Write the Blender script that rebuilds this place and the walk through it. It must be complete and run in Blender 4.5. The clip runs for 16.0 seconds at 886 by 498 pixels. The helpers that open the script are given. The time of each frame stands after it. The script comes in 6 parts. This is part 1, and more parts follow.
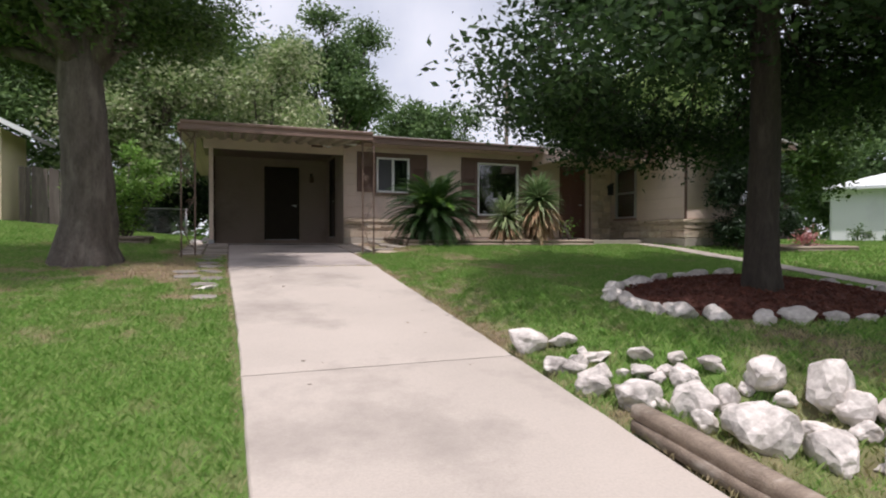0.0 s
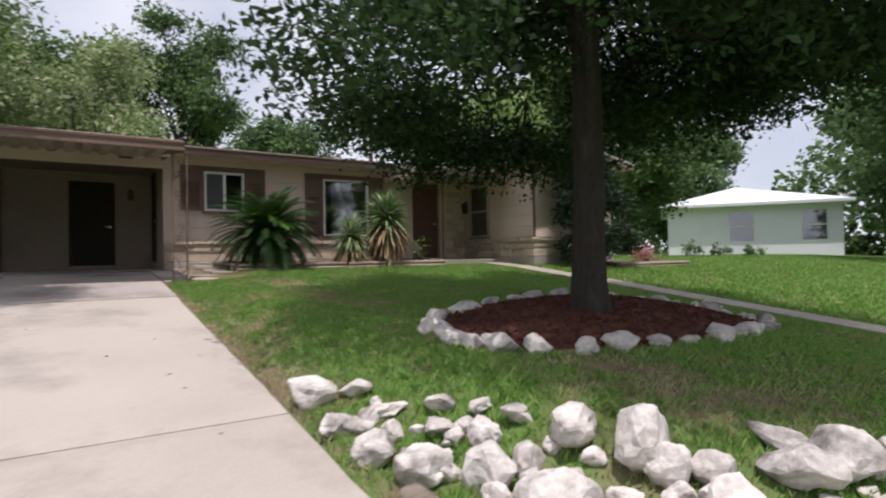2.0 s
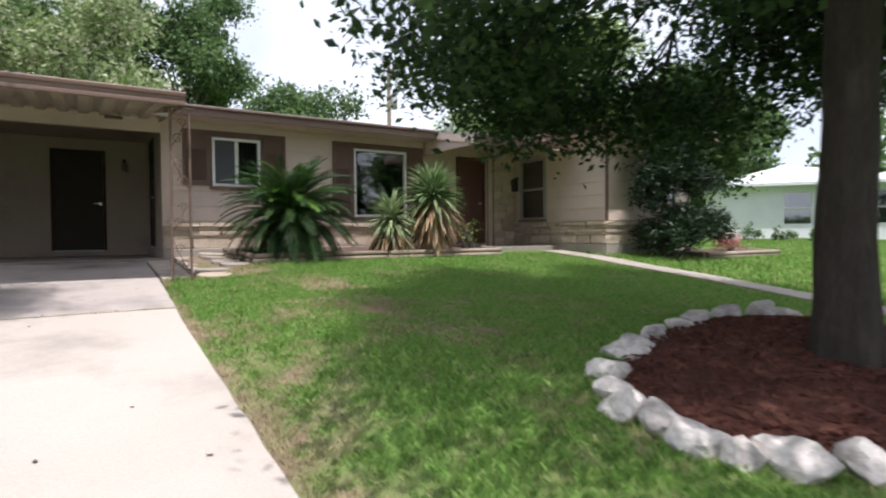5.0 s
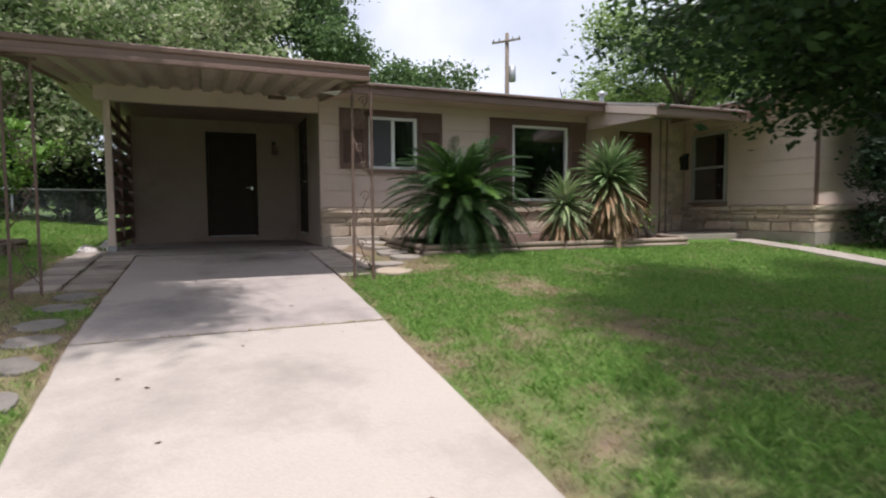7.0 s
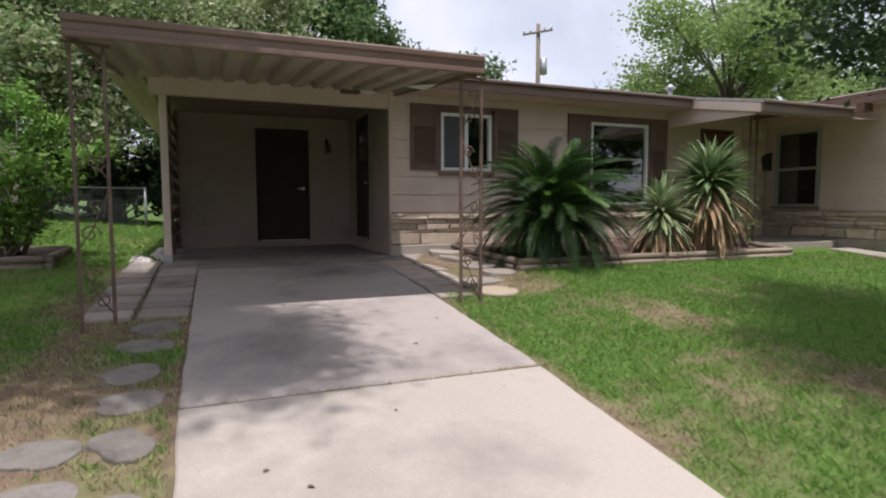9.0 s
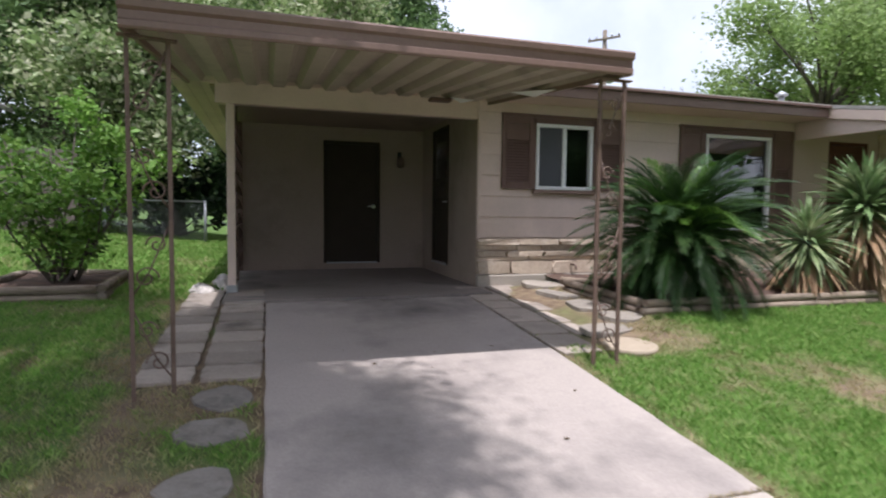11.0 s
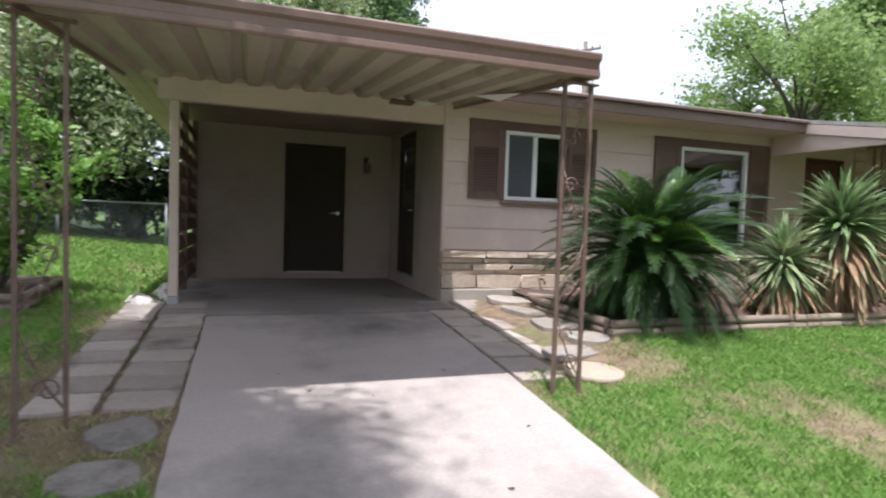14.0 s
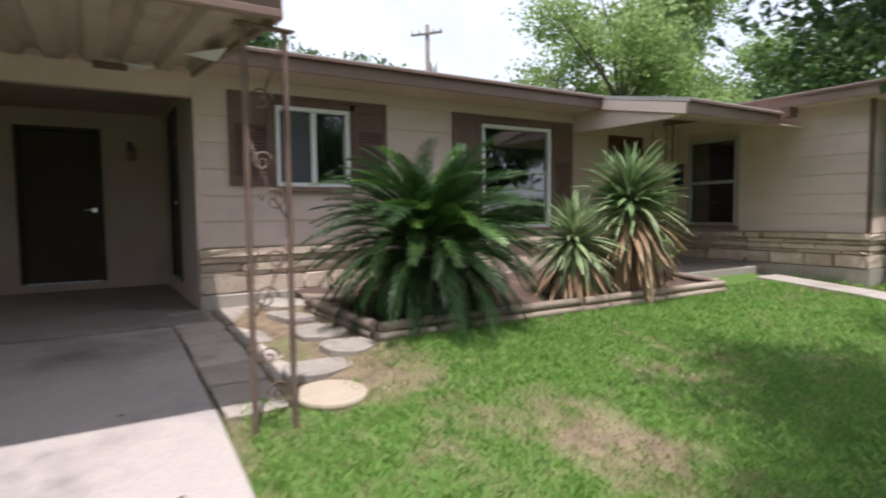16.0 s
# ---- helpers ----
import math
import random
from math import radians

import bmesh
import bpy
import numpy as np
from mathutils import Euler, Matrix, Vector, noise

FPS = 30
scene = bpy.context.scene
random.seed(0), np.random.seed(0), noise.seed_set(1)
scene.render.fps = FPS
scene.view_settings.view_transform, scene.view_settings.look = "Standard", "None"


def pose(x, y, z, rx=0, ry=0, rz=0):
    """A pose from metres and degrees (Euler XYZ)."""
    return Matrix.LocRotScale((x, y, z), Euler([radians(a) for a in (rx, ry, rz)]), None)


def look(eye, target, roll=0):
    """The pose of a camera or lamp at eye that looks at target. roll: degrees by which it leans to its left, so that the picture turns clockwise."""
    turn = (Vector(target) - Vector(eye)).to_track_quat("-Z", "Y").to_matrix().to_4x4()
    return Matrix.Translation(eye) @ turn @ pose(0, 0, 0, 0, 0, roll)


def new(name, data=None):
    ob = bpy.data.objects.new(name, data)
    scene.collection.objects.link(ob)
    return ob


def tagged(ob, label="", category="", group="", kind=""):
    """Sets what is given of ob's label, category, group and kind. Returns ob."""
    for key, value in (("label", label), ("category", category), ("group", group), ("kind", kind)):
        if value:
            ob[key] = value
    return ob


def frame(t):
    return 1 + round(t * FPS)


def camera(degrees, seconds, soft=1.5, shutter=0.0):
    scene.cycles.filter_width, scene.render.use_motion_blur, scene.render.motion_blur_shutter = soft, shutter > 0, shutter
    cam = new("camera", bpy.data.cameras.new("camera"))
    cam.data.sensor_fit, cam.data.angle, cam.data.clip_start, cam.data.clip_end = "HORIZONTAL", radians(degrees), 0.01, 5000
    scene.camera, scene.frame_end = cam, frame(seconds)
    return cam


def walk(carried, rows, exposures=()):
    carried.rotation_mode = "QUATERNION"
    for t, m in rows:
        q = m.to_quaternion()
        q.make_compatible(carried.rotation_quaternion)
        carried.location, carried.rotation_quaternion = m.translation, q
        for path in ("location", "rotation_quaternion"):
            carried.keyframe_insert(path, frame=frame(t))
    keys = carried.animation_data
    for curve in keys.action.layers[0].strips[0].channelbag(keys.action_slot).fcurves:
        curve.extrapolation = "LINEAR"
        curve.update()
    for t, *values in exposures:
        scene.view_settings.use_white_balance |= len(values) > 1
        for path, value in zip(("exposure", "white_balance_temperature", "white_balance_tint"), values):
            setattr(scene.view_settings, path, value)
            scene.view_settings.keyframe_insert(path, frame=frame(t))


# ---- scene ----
ROWS = [
    (0.0, 0.653, 1.578, 1.147, -20.35, -0.78, -0.06),
    (0.5, 0.864, 1.679, 1.129, -22.05, -0.91, 0.21),
    (1.0, 1.123, 1.804, 1.161, -25.05, -0.73, 0.38),
    (1.5, 1.393, 1.908, 1.186, -29.01, 0.19, 0.69),
    (2.0, 1.681, 2.096, 1.181, -32.66, 1.11, 1.09),
    (2.5, 1.956, 2.356, 1.202, -36.91, 1.34, 1.50),
    (3.0, 2.097, 2.759, 1.241, -40.07, 1.07, 1.72),
    (5.5, 2.086, 4.931, 1.480, -28.87, -2.11, 0.28),
    (6.0, 1.949, 5.295, 1.545, -26.01, -2.82, 0.24),
    (6.5, 1.722, 5.676, 1.603, -24.02, -3.46, 0.26),
    (7.0, 1.489, 6.060, 1.630, -22.49, -3.71, 0.39),
    (7.5, 1.259, 6.363, 1.673, -21.58, -3.97, 0.26),
    (8.0, 1.066, 6.642, 1.723, -21.78, -4.34, 0.16),
    (10.5, 0.674, 8.203, 1.974, -20.06, -4.05, -0.82),
    (11.0, 0.627, 8.484, 2.012, -17.01, -3.45, -0.61),
    (11.5, 0.519, 8.673, 2.040, -14.79, -2.91, -0.97),
    (12.0, 0.481, 8.744, 2.054, -12.39, -2.67, -1.08),
    (12.5, 0.446, 8.757, 2.040, -11.47, -2.60, -1.54),
    (13.0, 0.485, 8.752, 2.062, -12.78, -2.86, -1.71),
    (13.5, 0.714, 8.760, 2.051, -15.50, -2.72, -1.76),
    (14.0, 0.969, 8.801, 2.048, -18.85, -2.67, -1.84),
    (14.5, 1.203, 8.866, 2.057, -21.96, -2.96, -1.52),
    (15.0, 1.538, 8.945, 2.068, -23.83, -3.37, -0.67),
    (15.5, 1.900, 9.043, 2.057, -25.87, -3.53, 0.14),
    (16.0, 2.278, 9.181, 2.057, -31.80, -3.66, 0.63),
]
cam = camera(75.8, 16.0, soft=2.0, shutter=0.5)
walk(cam, [(t, pose(x, y, z, 90 + pitch, roll, yaw)) for t, x, y, z, yaw, pitch, roll in ROWS],
     exposures=[(0.0, -0.26, 6400, 17.5), (1.5, -0.33, 6400, 17.5), (2.5, -0.16, 6300, 16.5), (3.0, 0.06, 6300, 16), (5.5, 0.24, 6200, 14.5), (8.0, -0.2, 6300, 16.5), (10.5, 0.05, 6150, 16),
                (11.0, 0.16, 6050, 16), (12.5, 0.42, 5950, 15.5), (13.5, 0.58, 5950, 15.5), (14.5, 0.42, 6050, 15.5), (16.0, 0.28, 6150, 16)])

# ---- world and sun ----
SUN_SHIFT = (0.10, 0.29)  # how far a shadow falls in x and y for each metre of height
world = bpy.data.worlds.new("sky")
scene.world = world
world.use_nodes = True
wn, wl = world.node_tree.nodes, world.node_tree.links
sky = wn.new("ShaderNodeTexSky")
sky.sky_type, sky.sun_disc = "NISHITA", False
sky.sun_elevation = math.atan2(1, math.hypot(*SUN_SHIFT))
sky.sun_rotation = math.atan2(-SUN_SHIFT[0], -SUN_SHIFT[1])
cloud_at = wn.new("ShaderNodeTexCoord")
cloud = wn.new("ShaderNodeTexNoise")
cloud.inputs["Scale"].default_value, cloud.inputs["Detail"].default_value = 3.0, 6.0
cloud_ramp = wn.new("ShaderNodeValToRGB")
cloud_ramp.color_ramp.elements[0].position, cloud_ramp.color_ramp.elements[1].position = 0.36, 0.60
cloud_ramp.color_ramp.elements[0].color = (0.62, 0.62, 0.62, 1)
cloud_mix = wn.new("ShaderNodeMix")
cloud_mix.data_type = "RGBA"
cloud_mix.inputs["B"].default_value = (9.0, 9.4, 10.2, 1)
wl.new(cloud_at.outputs["Generated"], cloud.inputs["Vector"])
wl.new(cloud.outputs["Fac"], cloud_ramp.inputs["Fac"])
wl.new(cloud_ramp.outputs["Color"], cloud_mix.inputs["Factor"])
wl.new(sky.outputs["Color"], cloud_mix.inputs["A"])
wl.new(cloud_mix.outputs["Result"], wn["Background"].inputs["Color"])
wn["Background"].inputs["Strength"].default_value = 0.115
sun = new("sun", bpy.data.lights.new("sun", "SUN"))
sun.data.energy, sun.data.angle, sun.data.color = 4.7, radians(1.0), (1.0, 0.965, 0.92)
sun.matrix_world = look((-SUN_SHIFT[0] * 40, -SUN_SHIFT[1] * 40, 40), (0, 0, 0))


# ---- materials ----
def surf(name, c1, c2, c3=None, scale=4.0, fine=40.0, rough=0.8, bump=0.3, metal=0.0, stretch=(1, 1, 1), vary=0.0, spec=0.4, back=0.0, detail=5.0):
    """Two scales of noise between c1 and c2 with patches of c3; fine relief; vary: spread between pieces; back: light through thin leaves."""
    m = bpy.data.materials.new(name)
    m.use_nodes = True
    n, l = m.node_tree.nodes, m.node_tree.links
    p = n["Principled BSDF"]
    pos = n.new("ShaderNodeNewGeometry")
    mp = n.new("ShaderNodeMapping")
    mp.inputs["Scale"].default_value = stretch
    l.new(pos.outputs["Position"], mp.inputs["Vector"])
    big, small = n.new("ShaderNodeTexNoise"), n.new("ShaderNodeTexNoise")
    big.inputs["Scale"].default_value, small.inputs["Scale"].default_value = scale, fine
    big.inputs["Detail"].default_value, small.inputs["Detail"].default_value = detail, 4.0
    for t in (big, small):
        l.new(mp.outputs["Vector"], t.inputs["Vector"])
    mix = n.new("ShaderNodeMix")
    mix.data_type = "RGBA"
    mix.inputs["A"].default_value, mix.inputs["B"].default_value = (*c1, 1), (*c2, 1)
    ramp = n.new("ShaderNodeMapRange")
    ramp.inputs["From Min"].default_value, ramp.inputs["From Max"].default_value = 0.35, 0.65
    add = n.new("ShaderNodeMath")
    add.operation = "MULTIPLY_ADD"
    add.inputs[1].default_value = 0.5
    half = n.new("ShaderNodeMath")
    half.operation = "MULTIPLY"
    half.inputs[1].default_value = 0.5
    l.new(big.outputs["Fac"], half.inputs[0])
    l.new(small.outputs["Fac"], add.inputs[0])
    l.new(half.outputs[0], add.inputs[2])
    l.new(add.outputs[0], ramp.inputs["Value"])
    l.new(ramp.outputs["Result"], mix.inputs["Factor"])
    colour = mix.outputs["Result"]
    if c3:
        third = n.new("ShaderNodeTexNoise")
        third.inputs["Scale"].default_value, third.inputs["Detail"].default_value = scale * 0.45, 7.0
        third.inputs["Roughness"].default_value = 0.65
        shift = n.new("ShaderNodeVectorMath")
        shift.inputs[1].default_value = (7.3, 3.1, 5.7)
        l.new(mp.outputs["Vector"], shift.inputs[0])
        l.new(shift.outputs["Vector"], third.inputs["Vector"])
        r3 = n.new("ShaderNodeMapRange")
        r3.inputs["From Min"].default_value, r3.inputs["From Max"].default_value = 0.52, 0.70
        l.new(third.outputs["Fac"], r3.inputs["Value"])
        mix3 = n.new("ShaderNodeMix")
        mix3.data_type = "RGBA"
        mix3.inputs["B"].default_value = (*c3, 1)
        l.new(r3.outputs["Result"], mix3.inputs["Factor"])
        l.new(colour, mix3.inputs["A"])
        colour = mix3.outputs["Result"]
    if vary:
        info = n.new("ShaderNodeObjectInfo")
        hsv = n.new("ShaderNodeHueSaturation")
        vr = n.new("ShaderNodeMapRange")
        vr.inputs["To Min"].default_value, vr.inputs["To Max"].default_value = 1 - vary, 1 + vary
        l.new(info.outputs["Random"], vr.inputs["Value"])
        l.new(vr.outputs["Result"], hsv.inputs["Value"])
        l.new(colour, hsv.inputs["Color"])
        colour = hsv.outputs["Color"]
    l.new(colour, p.inputs["Base Color"])
    p.inputs["Roughness"].default_value, p.inputs["Metallic"].default_value = rough, metal
    p.inputs["Specular IOR Level"].default_value = spec
    if bump:
        b = n.new("ShaderNodeBump")
        b.inputs["Strength"].default_value, b.inputs["Distance"].default_value = bump, 0.02
        l.new(add.outputs[0], b.inputs["Height"])
        l.new(b.outputs["Normal"], p.inputs["Normal"])
    if back:
        thin = n.new("ShaderNodeBsdfTranslucent")
        l.new(colour, thin.inputs["Color"])
        both = n.new("ShaderNodeMixShader")
        both.inputs["Fac"].default_value = back
        l.new(p.outputs["BSDF"], both.inputs[1])
        l.new(thin.outputs["BSDF"], both.inputs[2])
        l.new(both.outputs["Shader"], n["Material Output"].inputs["Surface"])
    return m


def leafy(name, c1, c2, c3, rough=0.5, back=0.3, spec=0.4):
    """Leaves: each island has its own shade between c1, c2 and c3."""
    m = bpy.data.materials.new(name)
    m.use_nodes = True
    n, l = m.node_tree.nodes, m.node_tree.links
    p = n["Principled BSDF"]
    geo = n.new("ShaderNodeNewGeometry")
    ramp = n.new("ShaderNodeValToRGB")
    ramp.color_ramp.elements[0].color, ramp.color_ramp.elements[1].color = (*c1, 1), (*c3, 1)
    ramp.color_ramp.elements.new(0.55).color = (*c2, 1)
    l.new(geo.outputs["Random Per Island"], ramp.inputs["Fac"])
    big = n.new("ShaderNodeTexNoise")
    big.inputs["Scale"].default_value = 0.9
    l.new(geo.outputs["Position"], big.inputs["Vector"])
    vr = n.new("ShaderNodeMapRange")
    vr.inputs["From Min"].default_value, vr.inputs["From Max"].default_value = 0.3, 0.7
    vr.inputs["To Min"].default_value, vr.inputs["To Max"].default_value = 0.7, 1.3
    l.new(big.outputs["Fac"], vr.inputs["Value"])
    hsv = n.new("ShaderNodeHueSaturation")
    l.new(vr.outputs["Result"], hsv.inputs["Value"])
    l.new(ramp.outputs["Color"], hsv.inputs["Color"])
    l.new(hsv.outputs["Color"], p.inputs["Base Color"])
    p.inputs["Roughness"].default_value, p.inputs["Specular IOR Level"].default_value = rough, spec
    thin = n.new("ShaderNodeBsdfTranslucent")
    l.new(hsv.outputs["Color"], thin.inputs["Color"])
    both = n.new("ShaderNodeMixShader")
    both.inputs["Fac"].default_value = back
    l.new(p.outputs["BSDF"], both.inputs[1])
    l.new(thin.outputs["BSDF"], both.inputs[2])
    l.new(both.outputs["Shader"], n["Material Output"].inputs["Surface"])
    return m


def lawn_material(name, greens, straw, soil, blades):
    """Grass or its soil: the attribute 'dry' turns green to straw and bare earth."""
    m = bpy.data.materials.new(name)
    m.use_nodes = True
    n, l = m.node_tree.nodes, m.node_tree.links
    p = n["Principled BSDF"]
    geo = n.new("ShaderNodeNewGeometry")
    dry = n.new("ShaderNodeAttribute")
    dry.attribute_name = "dry"
    noise_tex = n.new("ShaderNodeTexNoise")
    noise_tex.inputs["Scale"].default_value, noise_tex.inputs["Detail"].default_value = (2.2, 6.0) if blades else (9.0, 8.0)
    l.new(geo.outputs["Position"], noise_tex.inputs["Vector"])
    g = n.new("ShaderNodeMix")
    g.data_type = "RGBA"
    g.inputs["A"].default_value, g.inputs["B"].default_value = (*greens[0], 1), (*greens[1], 1)
    e = n.new("ShaderNodeMix")
    e.data_type = "RGBA"
    e.inputs["A"].default_value, e.inputs["B"].default_value = (*straw, 1), (*soil, 1)
    chance = geo.outputs["Random Per Island"] if blades else noise_tex.outputs["Fac"]
    l.new(chance, g.inputs["Factor"])
    spread = n.new("ShaderNodeMapRange")
    spread.inputs["From Min"].default_value, spread.inputs["From Max"].default_value = 0.35, 0.65
    l.new(noise_tex.outputs["Fac"], spread.inputs["Value"])
    l.new(spread.outputs["Result"], e.inputs["Factor"])
    mix = n.new("ShaderNodeMix")
    mix.data_type = "RGBA"
    jit = n.new("ShaderNodeMath")
    jit.operation = "MULTIPLY_ADD"
    jit.inputs[1].default_value, jit.inputs[2].default_value = 0.5, -0.25
    l.new(chance, jit.inputs[0])
    tot = n.new("ShaderNodeMath")
    tot.use_clamp = True
    l.new(dry.outputs["Fac"], tot.inputs[0])
    l.new(jit.outputs[0], tot.inputs[1])
    l.new(tot.outputs[0], mix.inputs["Factor"])
    l.new(g.outputs["Result"], mix.inputs["A"])
    l.new(e.outputs["Result"], mix.inputs["B"])
    l.new(mix.outputs["Result"], p.inputs["Base Color"])
    p.inputs["Roughness"].default_value, p.inputs["Specular IOR Level"].default_value = 0.7, 0.25
    if blades:
        thin = n.new("ShaderNodeBsdfTranslucent")
        l.new(mix.outputs["Result"], thin.inputs["Color"])
        both = n.new("ShaderNodeMixShader")
        both.inputs["Fac"].default_value = 0.35
        l.new(p.outputs["BSDF"], both.inputs[1])
        l.new(thin.outputs["BSDF"], both.inputs[2])
        l.new(both.outputs["Shader"], n["Material Output"].inputs["Surface"])
    else:
        b = n.new("ShaderNodeBump")
        b.inputs["Strength"].default_value, b.inputs["Distance"].default_value = 0.6, 0.04
        l.new(noise_tex.outputs["Fac"], b.inputs["Height"])
        l.new(b.outputs["Normal"], p.inputs["Normal"])
    return m


def glass_material(name, tint):
    m = bpy.data.materials.new(name)
    m.use_nodes = True
    n, l = m.node_tree.nodes, m.node_tree.links
    clear, gloss, both, fres = (n.new("ShaderNodeBsdfTransparent"), n.new("ShaderNodeBsdfGlossy"), n.new("ShaderNodeMixShader"), n.new("ShaderNodeFresnel"))
    clear.inputs["Color"].default_value = (*tint, 1)
    gloss.inputs["Roughness"].default_value = 0.02
    fres.inputs["IOR"].default_value = 2.5
    l.new(fres.outputs["Fac"], both.inputs["Fac"])
    l.new(clear.outputs["BSDF"], both.inputs[1])
    l.new(gloss.outputs["BSDF"], both.inputs[2])
    l.new(both.outputs["Shader"], n["Material Output"].inputs["Surface"])
    return m


SIDING = surf("beige_paint", (0.69, 0.55, 0.475), (0.63, 0.50, 0.43), (0.54, 0.435, 0.375), scale=1.5, fine=30, rough=0.65, bump=0.12, vary=0.04)
STUCCO = surf("beige_wall", (0.55, 0.44, 0.37), (0.50, 0.40, 0.335), (0.44, 0.36, 0.305), scale=1.2, fine=60, rough=0.8, bump=0.25)
BROWN = surf("brown_paint", (0.16, 0.095, 0.075), (0.13, 0.078, 0.062), (0.18, 0.115, 0.09), scale=3, fine=60, rough=0.55, bump=0.1)
TRIM = surf("brown_fascia_paint", (0.24, 0.155, 0.125), (0.20, 0.13, 0.105), (0.27, 0.19, 0.15), scale=2, fine=40, rough=0.5, bump=0.08)
PAN = surf("cream_metal_pan", (0.48, 0.405, 0.325), (0.42, 0.35, 0.28), (0.29, 0.235, 0.185), scale=2.5, fine=25, rough=0.5, bump=0.05)
# House beige darkened: the shade inside the carport is put into this colour.
CARPORT_SHADE_WALL = surf("shade_darkened_carport_paint", (0.39, 0.305, 0.25), (0.33, 0.26, 0.213), (0.24, 0.19, 0.157), scale=1.4, fine=50, rough=0.8, bump=0.2)
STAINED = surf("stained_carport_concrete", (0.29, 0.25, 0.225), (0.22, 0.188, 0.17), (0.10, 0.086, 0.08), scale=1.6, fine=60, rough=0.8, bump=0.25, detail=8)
OLD_SLAB = surf("mildewed_driveway_concrete", (0.47, 0.408, 0.365), (0.37, 0.32, 0.29), (0.165, 0.145, 0.138), scale=0.8, fine=60, rough=0.88, bump=0.25, detail=9)
TAN = surf("tan_sandstone", (0.46, 0.375, 0.28), (0.38, 0.31, 0.23), scale=6, fine=50, rough=0.9, bump=0.3)
SOIL = surf("dark_bed_soil", (0.12, 0.075, 0.055), (0.075, 0.05, 0.04), (0.17, 0.10, 0.07), scale=8, fine=60, rough=0.95, bump=1.0)
DARK_DOOR = surf("dark_brown_door_paint", (0.050, 0.038, 0.029), (0.038, 0.029, 0.022), scale=4, fine=70, rough=0.65, bump=0.08, spec=0.2)
RED_DOOR = surf("red_brown_door_wood", (0.12, 0.045, 0.03), (0.08, 0.03, 0.02), scale=4, fine=50, rough=0.45, bump=0.1, stretch=(1, 1, 0.2))
WHITE = surf("white_vinyl", (0.80, 0.80, 0.78), (0.76, 0.76, 0.75), scale=5, fine=60, rough=0.4, bump=0.03)
STONE = surf("limestone_veneer", (0.60, 0.49, 0.38), (0.43, 0.335, 0.255), (0.68, 0.60, 0.51), scale=7, fine=35, rough=0.9, bump=0.8, vary=0.22)
FOUND = surf("concrete_footing", (0.42, 0.37, 0.31), (0.33, 0.29, 0.25), (0.26, 0.22, 0.18), scale=3, fine=45, rough=0.9, bump=0.4)
CONCRETE = surf("driveway_concrete", (0.485, 0.425, 0.37), (0.40, 0.352, 0.306), (0.245, 0.213, 0.186), scale=0.9, fine=70, rough=0.88, bump=0.25, vary=0.03, detail=8)
PAVER = surf("old_paver_concrete", (0.47, 0.40, 0.34), (0.35, 0.295, 0.25), (0.20, 0.17, 0.145), scale=4, fine=50, rough=0.92, bump=0.5, vary=0.24)
STEP = surf("dirty_stepping_stone", (0.28, 0.25, 0.22), (0.215, 0.19, 0.165), (0.12, 0.105, 0.09), scale=7, fine=40, rough=0.95, bump=0.8, vary=0.2)
FLAG = surf("flagstone", (0.40, 0.35, 0.295), (0.29, 0.255, 0.215), (0.17, 0.155, 0.13), scale=5, fine=40, rough=0.9, bump=0.6, vary=0.15)
SHINGLE = surf("grey_roof_shingle", (0.46, 0.43, 0.40), (0.36, 0.34, 0.31), (0.52, 0.49, 0.46), scale=6, fine=90, rough=0.9, bump=0.6, stretch=(1, 2.5, 1))
ROCK = surf("white_limestone_rock", (0.76, 0.70, 0.65), (0.44, 0.395, 0.36), (0.13, 0.115, 0.105), scale=5.5, fine=26, rough=0.92, bump=1.0, vary=0.12, detail=8)
TIMBER = surf("weathered_timber", (0.30, 0.235, 0.18), (0.17, 0.13, 0.10), (0.42, 0.36, 0.30), scale=3, fine=25, rough=0.9, bump=0.6, stretch=(1, 4, 6), vary=0.12)
TIMBER_X = surf("weathered_log", (0.36, 0.285, 0.215), (0.20, 0.155, 0.118), (0.46, 0.39, 0.315), scale=3, fine=25, rough=0.9, bump=0.6, stretch=(0.4, 4, 4), vary=0.15)
FENCE = surf("grey_fence_wood", (0.165, 0.135, 0.115), (0.105, 0.087, 0.076), (0.21, 0.18, 0.155), scale=2.5, fine=22, rough=0.9, bump=0.5, stretch=(4, 4, 0.5), vary=0.2)
MULCH = surf("red_mulch", (0.16, 0.055, 0.035), (0.07, 0.028, 0.02), (0.22, 0.09, 0.06), scale=9, fine=60, rough=0.95, bump=1.0)
# Grey bark darkened: the crown's shade on the oak trunk is in the colour.
SHADED_OAK_BARK = surf("oak_bark_with_crown_shade", (0.058, 0.046, 0.038), (0.03, 0.024, 0.02), (0.088, 0.072, 0.06), scale=6, fine=30, rough=0.95, bump=1.0, stretch=(2, 2, 0.45))
BARK = surf("grey_bark", (0.145, 0.12, 0.10), (0.07, 0.057, 0.048), (0.20, 0.17, 0.145), scale=6, fine=30, rough=0.95, bump=1.0, stretch=(2, 2, 0.45))
IRON = surf("rusty_brown_iron", (0.145, 0.092, 0.072), (0.20, 0.135, 0.105), (0.09, 0.056, 0.045), scale=8, fine=70, rough=0.6, bump=0.2)
GALV = surf("galvanised_steel", (0.46, 0.47, 0.48), (0.38, 0.39, 0.40), scale=8, fine=60, rough=0.45, bump=0.05, metal=0.7)
